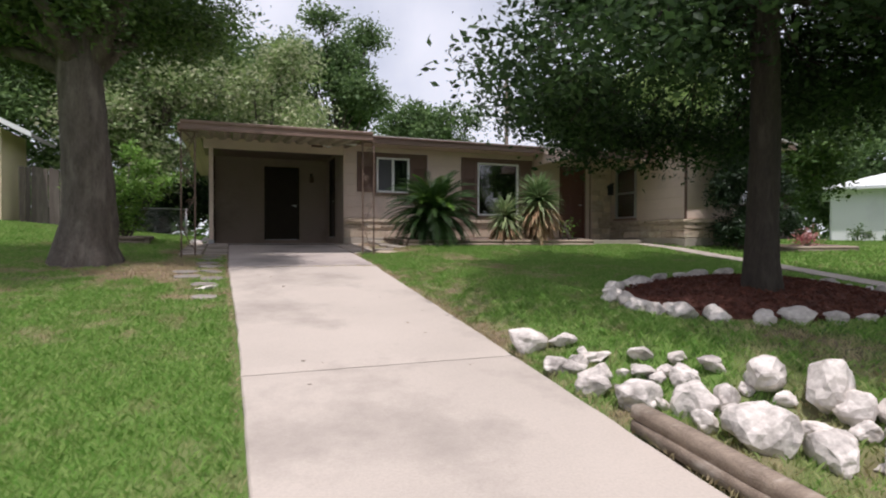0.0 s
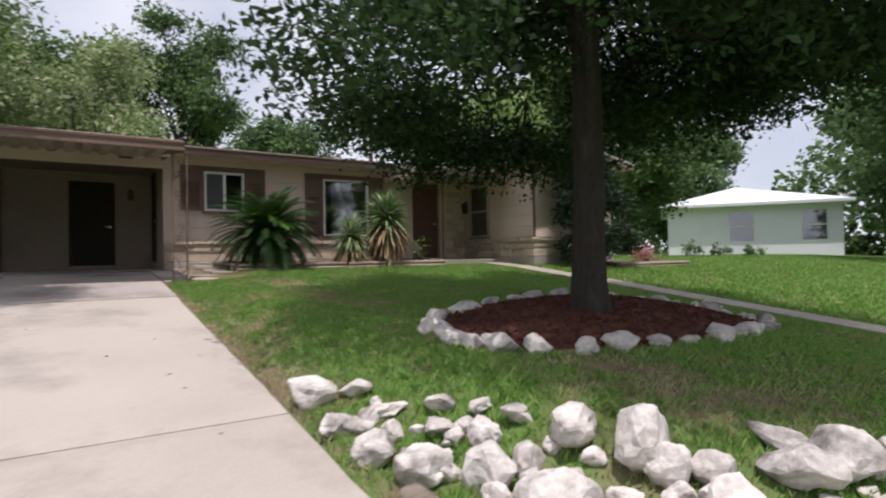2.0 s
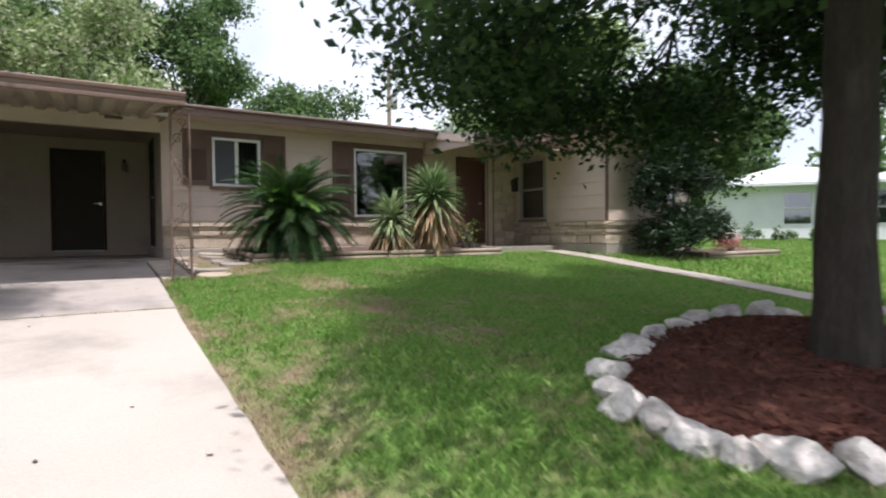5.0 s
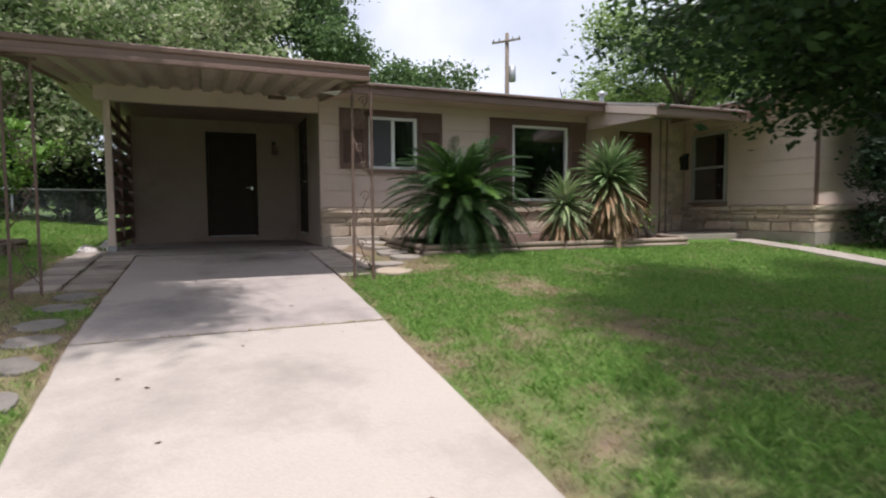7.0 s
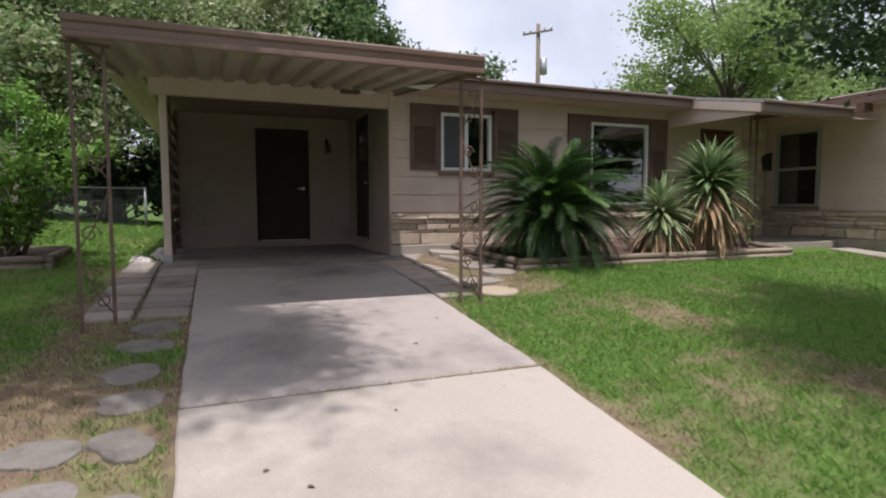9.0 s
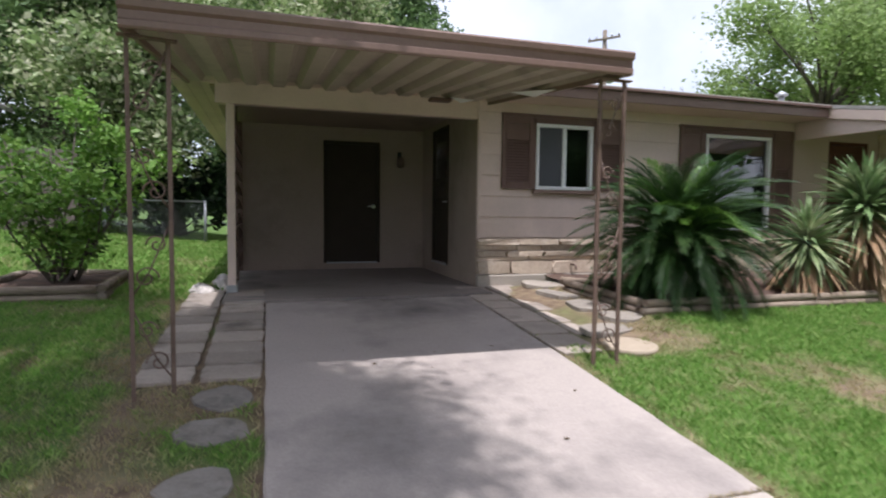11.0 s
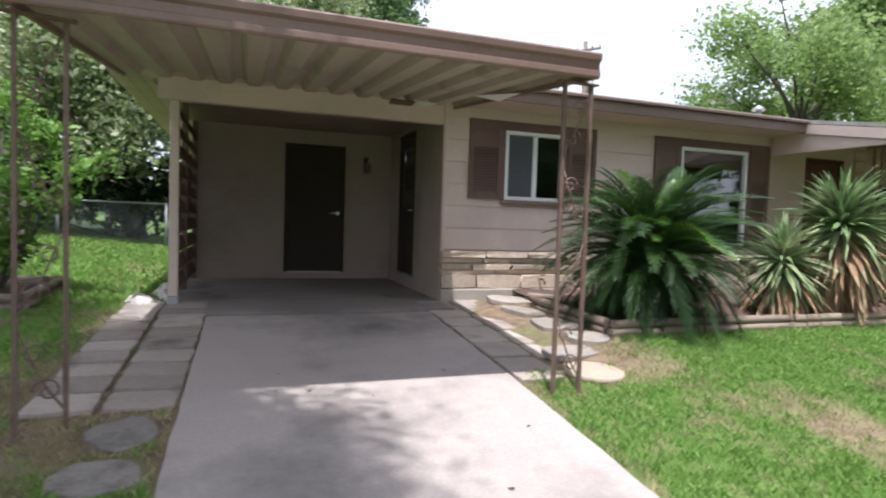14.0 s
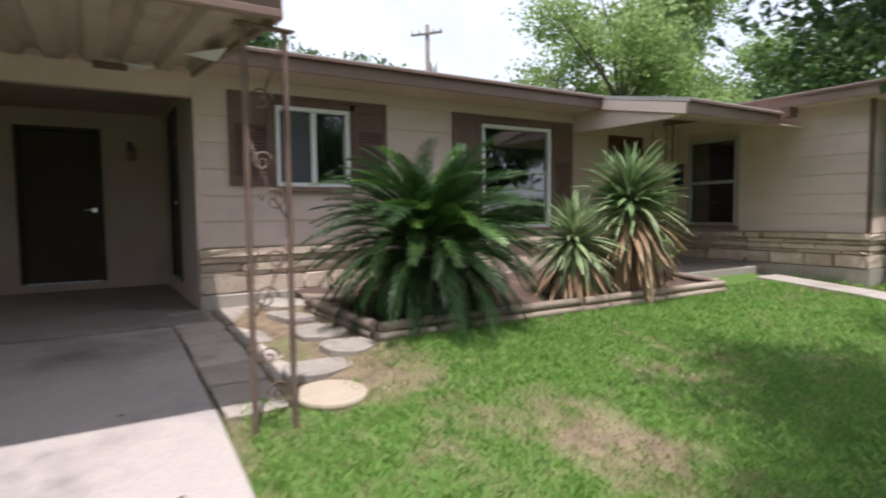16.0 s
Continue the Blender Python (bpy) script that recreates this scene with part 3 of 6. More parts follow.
roof_main = thing("roof_main", "low grey shingle roof with brown fascia", "roof", kind="structure")
ry = 20.0
part("slope", prism([(14.80, roof_z(14.80)), (ry, roof_z(ry)), (25.2, roof_z(14.8)), (25.2, roof_z(14.8) - 0.05), (ry, roof_z(ry) - 0.05), (14.80, roof_z(14.8) - 0.05)], "x", -0.42, 8.4), SHINGLE, roof_main, "pale grey shingles")
part("slope", prism([(13.45, roof_z(13.45)), (ry, roof_z(ry)), (25.2, roof_z(14.8)), (25.2, roof_z(14.8) - 0.05), (ry, roof_z(ry) - 0.05), (13.45, roof_z(13.45) - 0.05)], "x", 8.404, 10.45), SHINGLE, roof_main, "pale grey shingles over the porch")
part("slope", prism([(15.2, roof_z(15.2)), (ry, roof_z(ry)), (25.2, roof_z(14.8)), (25.2, roof_z(14.8) - 0.05), (ry, roof_z(ry) - 0.05), (15.2, roof_z(15.2) - 0.05)], "x", 10.454, 12.4), SHINGLE, roof_main)
fz = roof_z(14.85) - 0.06
part("fascia", soft_box(-0.42, 8.40, 14.83, 14.86, fz - 0.13, fz + 0.005), TRIM, roof_main, "brown painted fascia board")
part("drip_edge", soft_box(-0.43, 8.40, 14.785, 14.81, fz - 0.0, fz + 0.035, 0.004), BROWN, roof_main, "dark metal drip edge")
pz = roof_z(13.5) - 0.06
part("fascia", soft_box(8.404, 10.45, 13.48, 13.51, pz - 0.13, pz + 0.005), TRIM, roof_main, "brown painted porch fascia board")
part("drip_edge", soft_box(8.40, 10.45, 13.435, 13.46, pz, pz + 0.035, 0.004), BROWN, roof_main)
part("rake_board", prism([(13.515, pz - 0.13), (13.515, pz + 0.005), (14.86, fz + 0.005), (14.86, fz - 0.13)], "x", 8.405, 8.435), SIDING, roof_main, "light sloping rake board of the porch")
part("soffit", boxes((-0.40, 8.40, 14.862, 15.43, SOFFIT - 0.02, SOFFIT)), SIDING, roof_main, "beige soffit")
part("soffit", prism([(13.512, pz - 0.12), (15.62, roof_z(15.62) - 0.19), (15.62, roof_z(15.62) - 0.17), (13.512, pz - 0.10)], "x", 8.436, 11.14), SIDING, roof_main, "beige porch soffit")
# the open west eave beyond the carport, boarded below
for i in range(4):
    part("soffit_board", soft_box(-0.40 + 0.15 * i, -0.255 + 0.15 * i, 15.44, 23.5, SOFFIT - 0.035, SOFFIT - 0.01, 0.004), SIDING, roof_main)
part("rake_board", prism([(14.84, fz - 0.13), (14.84, fz), (ry, roof_z(ry) - 0.055), (25, roof_z(14.8) - 0.05), (25, roof_z(14.8) - 0.19), (ry, roof_z(ry) - 0.19)], "x", -0.425, -0.40), TRIM, roof_main)

roof_wing = thing("roof_wing", "low pale shingle roof over the wing", "roof", kind="structure")
wz = 3.66
part("slope", prism([(10.70, wz), (12.5, wz + 0.34), (14.3, wz), (14.3, wz - 0.05), (12.5, wz + 0.29), (10.70, wz - 0.05)], "y", 12.15, 24.5), SHINGLE, roof_wing, "pale grey shingles")
part("fascia", soft_box(10.73, 10.76, 12.17, 15.6, wz - 0.17, wz - 0.03), TRIM, roof_wing, "brown painted fascia board")
part("drip_edge", soft_box(10.685, 10.71, 12.15, 15.6, wz - 0.045, wz - 0.01, 0.004), BROWN, roof_wing)
part("fascia", prism([(10.73, wz - 0.17), (10.73, wz - 0.03), (12.5, wz + 0.30), (14.28, wz - 0.03), (14.28, wz - 0.17), (12.5, wz + 0.16)], "y", 12.17, 12.20), TRIM, roof_wing)
part("soffit", boxes((10.762, 11.17, 12.20, 15.6, SOFFIT + 0.0, SOFFIT + 0.02), (11.17, 14.2, 12.20, 12.69, SOFFIT, SOFFIT + 0.02)), SIDING, roof_wing, "beige soffit")
part("gable_wall", prism([(11.15, 3.6), (12.5, wz + 0.25), (13.9, 3.6)], "y", 12.68, 12.78), STUCCO, roof_wing)
part("beam_end", soft_box(10.72, 10.95, 13.50, 13.64, 3.36, 3.50, 0.01), BROWN, roof_wing, "dark brown projecting beam end")
part("vent_pipe", tube(bmesh.new(), [(10.4, 17.5, roof_z(17.5) - 0.05), (10.4, 17.5, roof_z(17.5) + 0.26)], 0.055, 12), GALV, roof_main, "galvanised vent pipe")
part("vent_cap", tube(bmesh.new(), [(10.4, 17.5, roof_z(17.5) + 0.27), (10.4, 17.5, roof_z(17.5) + 0.30), (10.4, 17.5, roof_z(17.5) + 0.37)], [0.11, 0.12, 0.03], 12), GALV, roof_main, "galvanised vent cap")

# porch: light side panel under the roof, floor and post
solid("trim_porch_panel", prism([(13.70, 3.20), (15.43, 3.22), (15.43, 3.58), (13.70, roof_z(13.7) - 0.17)], "x", 8.45, 8.53), SIDING, "beige side panel under the porch roof", "trim", kind="structure")
solid("wall_porch_end", boxes((8.26, 8.42, 15.562, 15.60, 0.9, 3.6)), STUCCO, "narrow beige return wall", "wall", kind="structure")
solid("floor_porch", soft_box(9.05, 11.13, 14.05, 15.60, 0.80, 1.19, 0.012), FOUND, "raised concrete porch floor", "floor", kind="structure")
solid("porch_step", soft_box(9.3, 10.95, 13.72, 14.04, 0.78, 1.06, 0.012), FOUND, "low concrete step before the porch", "step", kind="structure")

# siding boards, each course lapped over the one below
def board(length, h):
    bm = bmesh.new()
    pr = [(0.0, 0.0), (-0.026, 0.0), (-0.029, 0.006), (-0.012, h), (0.0, h)]
    a = [bm.verts.new((0, *p)) for p in pr]
    b = [bm.verts.new((length, *p)) for p in pr]
    bm.faces.new(a[::-1])
    bm.faces.new(b)
    for i in range(5):
        bm.faces.new((a[i], a[(i + 1) % 5], b[(i + 1) % 5], b[i]))
    return bm


def siding(wall, axis, a0, a1, face, z0, z1, holes, h=0.27):
    z = z0
    while z < z1 - 0.02:
        hh = min(h, z1 - z)
        cuts = [(a0, a1)]
        for q in holes:
            if q[2] < z + hh - 0.03 and q[3] > z + 0.03:
                cuts = [s for lo, hi in cuts for s in ((lo, min(hi, q[0])), (max(lo, q[1]), hi)) if s[1] - s[0] > 0.02]
        for lo, hi in cuts:
            ob = part("board", board(hi - lo - 0.003, hh + 0.012), SIDING, wall)
            ob.matrix_world = pose(lo, face, z) if axis == "x" else Matrix(((0, 1, 0, face), (-1, 0, 0, hi), (0, 0, 1, z), (0, 0, 0, 1)))
        z += hh


LEDGE = 1.70
siding(wall_front, "x", 3.20, 8.42, WALL_Y + 0.03, LEDGE + 0.02, SOFFIT - 0.02, [(3.99, 4.90, 2.33, 3.29), (6.72, 7.98, 1.80, 3.29)])
siding(wall_wing_side, "y", 12.67, 15.57, 11.15, LEDGE + 0.02, SOFFIT, [(14.45, 15.38, 1.81, 3.29)])
siding(wall_wing_front, "x", 11.13, 13.9, 12.67, LEDGE + 0.02, SOFFIT, [(12.45, 13.45, 2.05, 3.25)])
part("corner_board", soft_box(3.195, 3.235, 15.372, 15.425, LEDGE, SOFFIT - 0.02, 0.004), SIDING, wall_front)
part("corner_board", soft_box(11.112, 11.16, 12.625, 12.68, LEDGE, SOFFIT, 0.004), BROWN, wall_wing_side, "brown corner board")

# limestone ledge: rough stones in courses with a projecting cap
def rough_block(seed):
    bm = box(bmesh.new(), -0.5, 0.5, -0.5, 0.5, -0.5, 0.5)
    bmesh.ops.subdivide_edges(bm, edges=bm.edges[:], cuts=1, use_grid_fill=True)
    for v in bm.verts:
        n = noise.noise_vector(v.co * 1.7 + Vector((seed * 7.1, 0, 0)))
        v.co += n * 0.10
        if abs(v.co.x) > 0.4 and abs(v.co.z) > 0.4:
            v.co *= 0.95
    return mesh_of("stone", bm, STONE)


BLOCKS = [rough_block(i) for i in range(6)]
lay = random.Random(3)


def stones(wall, axis, a0, a1, face, rows, depth=0.09):
    for z0, z1, lo, hi, out in rows:
        a = a0
        while a < a1 - 0.02:
            w = min(lay.uniform(lo, hi), a1 - a)
            if a1 - a - w < 0.1:
                w = a1 - a
            ob = part("stone", lay.choice(BLOCKS), None, wall)
            c, d = a + w / 2, depth + out + lay.uniform(-0.012, 0.012)
            s = (w - 0.014, d, z1 - z0 - 0.012)
            z = (z0 + z1) / 2 + lay.uniform(-0.004, 0.004)
            if axis == "x":
                ob.matrix_world = Matrix.Translation((c, face - d / 2 + 0.03, z)) @ Matrix.Diagonal((*s, 1))
            else:
                ob.matrix_world = Matrix.Translation((face - d / 2 + 0.03, c, z)) @ Matrix.Diagonal((s[1], s[0], s[2], 1))
            a += w


COURSES = [(1.24, 1.42, 0.32, 0.95, 0.022), (1.42, 1.47, 0.25, 0.8, -0.012), (1.47, 1.555, 0.3, 0.8, 0.006), (1.555, 1.62, 0.2, 0.6, 0.0), (1.62, 1.71, 0.5, 1.2, 0.045)]
stones(wall_front, "x", 3.20, 8.40, WALL_Y + 0.03, COURSES)
stones(wall_wing_side, "y", 12.62, 14.3, 11.15, COURSES)
stones(wall_wing_side, "y", 14.3, 15.57, 11.15, COURSES)
stones(wall_wing_front, "x", 11.06, 12.9, 12.69, COURSES)
stones(wall_porch, "x", 10.45, 11.1, 15.60, [(1.2 + 0.16 * i, 1.2 + 0.16 * (i + 1), 0.2, 0.45, -0.03) for i in range(14)])
solid("trim_footing_front", soft_box(3.20, 8.42, 15.335, 15.43, 0.85, 1.235, 0.012), FOUND, "worn concrete footing below the limestone ledge", "footing", kind="structure")
solid("trim_footing_wing", boxes((11.075, 11.15, 12.6, 15.57, 0.7, 1.235), (11.15, 13.9, 12.6, 12.67, 0.7, 1.235)), FOUND, "stained concrete footing of the wing", "footing", kind="structure")

# ---- windows, shutters, doors ----
def window(name, label, axis, a0, a1, face, z0, z1, split, frame_mat=WHITE, fw=0.045):
    """split: 'v' for two sliding sashes, 'h' for two stacked ones, '' for one pane."""
    w = thing(name, label, "window", kind="structure")
    def put(nm, mat, p0, p1, q0, q1, d0, d1, lab=""):
        d = (p0, p1, face + d0, face + d1) if axis == "x" else (face + d0, face + d1, p0, p1)
        return part(nm, soft_box(*d, q0, q1, 0.004), mat, w, lab)
    for nm, p0, p1, q0, q1 in (("frame_top", a0, a1, z1 - fw, z1), ("frame_bottom", a0, a1, z0, z0 + fw), ("frame_side", a0, a0 + fw, z0 + fw, z1 - fw), ("frame_side", a1 - fw, a1, z0 + fw, z1 - fw)):
        put(nm, frame_mat, p0, p1, q0, q1, -0.02, 0.08)
    panes = [(a0 + fw, a1 - fw, z0 + fw, z1 - fw)]
    if split == "v":
        m = (a0 + a1) / 2
        put("mullion", frame_mat, m - 0.03, m + 0.03, z0 + fw, z1 - fw, -0.005, 0.07)
        panes = [(a0 + fw, m - 0.03, z0 + fw, z1 - fw), (m + 0.03, a1 - fw, z0 + fw, z1 - fw)]
    if split == "h":
        m = (z0 + z1) / 2
        put("meeting_rail", frame_mat, a0 + fw, a1 - fw, m - 0.025, m + 0.025, -0.005, 0.07)
        panes = [(a0 + fw, a1 - fw, z0 + fw, m - 0.025), (a0 + fw, a1 - fw, m + 0.025, z1 - fw)]
    for p0, p1, q0, q1 in panes:
        d = (p0, p1, face + 0.03, face + 0.036) if axis == "x" else (face + 0.03, face + 0.036, p0, p1)
        g = part("pane", boxes((*d, q0, q1)), GLASS, w, "dark reflecting glass")
        g.visible_shadow = False
    put("sill", frame_mat if frame_mat is BROWN else TRIM, a0 - 0.05, a1 + 0.05, z0 - 0.05, z0 - 0.004, -0.055, 0.03, "painted sill")
    return w


window("window_1", "white vinyl sliding window with two panes", "x", *W1[:2], WALL_Y, *W1[2:], "v")
SCREEN = surf("grey_insect_screen", (0.085, 0.088, 0.095), (0.07, 0.072, 0.08), scale=3, fine=150, rough=0.7, bump=0.15)
CURTAIN = surf("grey_green_curtain", (0.16, 0.165, 0.15), (0.10, 0.105, 0.095), (0.20, 0.20, 0.185), scale=5, fine=30, rough=0.9, bump=0.4, stretch=(5, 1, 0.2))
w1m = (W1[0] + W1[1]) / 2
solid("insect_screen", soft_box(W1[0] + 0.048, w1m - 0.033, WALL_Y + 0.012, WALL_Y + 0.016, W1[2] + 0.048, W1[3] - 0.048, 0.001), SCREEN, "grey mesh insect screen over one window sash", "window screen")
bm = bmesh.new()
fold = [(w1m + 0.02 + i * 0.012, WALL_Y + 0.16 + 0.016 * math.sin(i * 1.1)) for i in range(int((W1[1] - w1m - 0.04) / 0.012))]
lo = [bm.verts.new((x, y, W1[2] + 0.02)) for x, y in fold]
hi = [bm.verts.new((x, y, W1[3] + 0.02)) for x, y in fold]
for i in range(len(fold) - 1):
    bm.faces.new((lo[i], lo[i + 1], hi[i + 1], hi[i]))
bmesh.ops.solidify(bm, geom=bm.faces[:], thickness=0.003)
solid("curtain", bm, CURTAIN, "grey green curtain hanging inside the sliding window", "curtain")
window("window_2", "large white framed picture window", "x", *W2[:2], WALL_Y, *W2[2:], "")
window("window_3", "grey framed double hung window beside the porch", "y", *W3[:2], 11.12, *W3[2:], "h", surf("grey_aluminium", (0.42, 0.42, 0.42), (0.36, 0.36, 0.36), scale=6, fine=50, rough=0.45, bump=0.05, metal=0.3))
window("window_4", "white window in the shaded wing wall", "x", 12.5, 13.4, 12.66, 2.1, 3.2, "v")
for x0, x1, z0, z1, h0, h1 in ((*W1, 3.53, 5.34), (*W2, 6.29, 8.38)):
    cas = thing("window_casing", "brown painted casing round the window", "trim", kind="structure")
    part("head_casing", soft_box(h0, h1, WALL_Y - 0.03, WALL_Y + 0.028, 3.302, 3.345, 0.004), BROWN, cas)
    part("side_casing", soft_box(x0 - 0.058, x0 - 0.002, WALL_Y - 0.02, WALL_Y + 0.028, z0, 3.30, 0.004), BROWN, cas)
    part("side_casing", soft_box(x1 + 0.002, x1 + 0.058, WALL_Y - 0.02, WALL_Y + 0.028, z0, 3.30, 0.004), BROWN, cas)
    part("upper_casing", soft_box(x0 - 0.058, x1 + 0.058, WALL_Y - 0.02, WALL_Y + 0.028, z1 + 0.002, 3.30, 0.004), BROWN, cas)
notice = solid("paper_notice", soft_box(6.98, 7.36, 15.452, 15.455, 2.50, 2.86, 0.001), PAPER, "white paper notice behind the picture window", "paper sign")
notice2 = solid("paper_notice", soft_box(6.84, 6.96, 15.452, 15.455, 2.20, 2.34, 0.001), PAPER, "small white paper notice in the picture window", "paper sign")


def shutter(x0, x1, z0, z1, label):
    s = thing("shutter", label, "shutter", group="window shutters")
    f = WALL_Y - 0.035
    t = 0.055
    for nm, d in (("stile", (x0, x0 + t, f, f + 0.04, z0, z1)), ("stile", (x1 - t, x1, f, f + 0.04, z0, z1)), ("rail", (x0 + t, x1 - t, f, f + 0.04, z1 - 0.09, z1)), ("rail", (x0 + t, x1 - t, f, f + 0.04, z0, z0 + 0.09))):
        part(nm, soft_box(*d, 0.004), BROWN, s)
    mid = (z0 + z1) / 2
    part("panel_back", boxes((x0 + t, x1 - t, f + 0.028, f + 0.038, z0 + 0.09, z1 - 0.09)), BROWN, s)
    n = int((z1 - z0) * 0.6 / 0.036)
    part("top_panel", soft_box(x0 + t, x1 - t, f + 0.008, f + 0.028, z0 + 0.1 + n * 0.036, z1 - 0.09, 0.004), BROWN, s)
    slat = mesh_of("slat", prism([(0, 0), (0.018, 0.026), (0.024, 0.024), (0.006, -0.002)], "x", 0, x1 - x0 - 2 * t), BROWN)
    for i in range(n):
        ob = part("slat", slat, None, s)
        ob.location = (x0 + t, f + 0.003, z0 + 0.095 + i * 0.036)
    return s


shutter(3.53, 3.97, 2.36, 3.30, "brown louvred shutter beside the sliding window")
shutter(4.92, 5.34, 2.36, 3.30, "brown louvred shutter beside the sliding window")
shutter(6.29, 6.70, 1.82, 3.30, "tall brown louvred shutter beside the picture window")
shutter(8.00, 8.38, 1.82, 3.30, "tall brown louvred shutter beside the picture window")


def door(name, label, axis, a0, a1, face, z0, z1, mat, handle_at, panels=(), lites=()):
    """A door in its frame, its face looking along -axis; panels and lites: rectangles as shares of the leaf."""
    d = thing(name, label, "door", kind="structure")
    def put(nm, m, p0, p1, q0, q1, d0, d1, lab="", parent=None, r=0.004):
        q = (p0, p1, face + d0, face + d1) if axis == "x" else (face + d0, face + d1, p0, p1)
        return part(nm, soft_box(*q, q0, q1, r), m, parent or d, lab)
    f = 0.05
    put("jamb", mat, a0 + 0.001, a0 + f, z0, z1 - f, -0.015, 0.1)
    put("jamb", mat, a1 - f, a1 - 0.001, z0, z1 - f, -0.015, 0.1)
    put("head", mat, a0 + 0.001, a1 - 0.001, z1 - f, z1 - 0.001, -0.015, 0.1)
    leaf = put("leaf", mat, a0 + f + 0.004, a1 - f - 0.004, z0 + 0.01, z1 - f - 0.004, 0.03, 0.075)
    wd, ht = a1 - a0 - 2 * f, z1 - z0 - f
    for u0, u1, v0, v1 in panels:
        put("panel", mat, a0 + f + wd * u0, a0 + f + wd * u1, z0 + ht * v0, z0 + ht * v1, 0.018, 0.03, "", leaf, 0.008)
    for u0, u1, v0, v1 in lites:
        put("lite", GLASS, a0 + f + wd * u0, a0 + f + wd * u1, z0 + ht * v0, z0 + ht * v1, 0.022, 0.028, "small glass pane", leaf, 0.002)
    put("threshold", GALV, a0 + f, a1 - f, z0 - 0.01, z0 + 0.01, -0.03, 0.05)
    if handle_at:
        u = a0 + f + wd * handle_at
        bm = bmesh.new()
        e = lambda a, b, c: (a, face + b, c) if axis == "x" else (face + b, a, c)
        hz = z0 + 0.95
        tube(bm, [e(u, 0.03, hz), e(u, 0.022, hz)], 0.032, 12)
        tube(bm, [e(u, 0.025, hz), e(u, -0.025, hz)], 0.012, 8)
        s = -1 if handle_at > 0.5 else 1
        tube(bm, [e(u, -0.025, hz), e(u + s * 0.05, -0.028, hz + 0.003), e(u + s * 0.11, -0.022, hz)], [0.012, 0.011, 0.009], 8)
        part("handle", bm, CHROME, d, "bright metal lever handle")
        if name != "door_2":
            return d
        bm = bmesh.new()
        tube(bm, [e(u, 0.03, hz + 0.16), e(u, 0.018, hz + 0.16)], 0.028, 12)
        part("deadbolt", bm, CHROME, d, "round metal deadbolt")
    return d


door("door_1", "dark brown flush door at the back of the carport", "x", *DOOR_B[:2], 18.11, *DOOR_B[2:], DARK_DOOR, 0.93)
# Reddish door given the dark colour; carport shade is painted in here.
door("door_2", "kitchen door with small glass panes, coloured dark for the carport shade", "y", *DOOR_S[:2], 3.20, *DOOR_S[2:], DARK_DOOR, 0.08, panels=[(0.12, 0.88, 0.06, 0.42)], lites=[(0.14, 0.86, 0.50 + 0.15 * i, 0.62 + 0.15 * i) for i in range(3)])
door("door_3", "red-brown panelled front door in the porch", "x", *DOOR_F[:2], 15.60, *DOOR_F[2:], RED_DOOR, 0.9, panels=[(u, u + 0.34, v0, v1) for u in (0.1, 0.56) for v0, v1 in ((0.06, 0.3), (0.36, 0.62), (0.68, 0.93))])
# iron porch post by the door
porch_post = thing("porch_post", "brown wrought iron porch post", "post", (9.62, 14.7, 1.19))
for dx in (0.0, 0.16):
    part("bar", soft_box(dx - 0.014, dx + 0.014, -0.014, 0.014, 0.0, 2.19, 0.003), IRON, porch_post)
mailbox = thing("mailbox", "black metal wall mailbox beside the window", "mailbox", (11.12, 15.54, 2.5))
part("body", soft_box(-0.13, 0.0, -0.09, 0.09, 0.0, 0.28, 0.012, 2), BLACK, mailbox)
part("lid", prism([(-0.15, 0.24), (-0.15, 0.27), (0.0, 0.36), (0.0, 0.30)], "y", -0.1, 0.1), BLACK, mailbox)
lamp = thing("wall_lamp", "small dark metal wall lamp by the carport door", "lamp", (2.78, 18.11, 2.85))
part("back_plate", soft_box(-0.035, 0.035, -0.015, 0.0, -0.02, 0.22, 0.005), BLACK, lamp)
part("arm", tube(bmesh.new(), [(0, -0.01, 0.14), (0, -0.08, 0.17), (0, -0.11, 0.13)], 0.01, 8), BLACK, lamp)
part("shade", tube(bmesh.new(), [(0, -0.11, 0.13), (0, -0.11, 0.10), (0, -0.11, -0.02), (0, -0.11, -0.05)], [0.02, 0.05, 0.065, 0.03], 10), IRON, lamp, "dark metal shade")
spigot = thing("garden_tap", "rusty garden tap on the stone ledge", "tap", (4.55, 15.31, 1.36))
part("pipe", tube(bmesh.new(), [(0, 0.03, 0), (0, -0.06, 0), (0, -0.1, -0.02), (0, -0.11, -0.06)], 0.014, 8), IRON, spigot)
part("wheel", tube(bmesh.new(), [(0.0, -0.05, 0.05), (0.0, -0.05, 0.06)], 0.035, 10), IRON, spigot)

# ---- carport: beam, post, slatted side, ribbed canopy on iron posts ----
solid("trim_carport_beam", soft_box(0.06, 3.22, 15.40, 15.52, 3.24, 3.495, 0.006), SIDING, "beige beam over the carport opening", "beam", kind="structure")
post = thing("carport_post", "beige timber post at the carport corner", "post", (0.22, 15.46, 1.085))
part("shaft", soft_box(-0.045, 0.045, -0.045, 0.045, 0.0, 2.155, 0.005), SIDING, post)
part("foot", soft_box(-0.06, 0.06, -0.06, 0.06, 0.0, 0.09, 0.01), GALV, post)
screen = thing("slatted_screen", "brown horizontal slat screen along the carport side", "screen")
slat_m = mesh_of("slat", soft_box(-0.012, 0.012, 0, 2.52, -0.085, 0.085, 0.004), BROWN)
for i in range(10):
    ob = part("slat", slat_m, None, screen)
    ob.matrix_world = pose(0.20, 15.54, 1.28 + i * 0.215, 0, -18, 0)
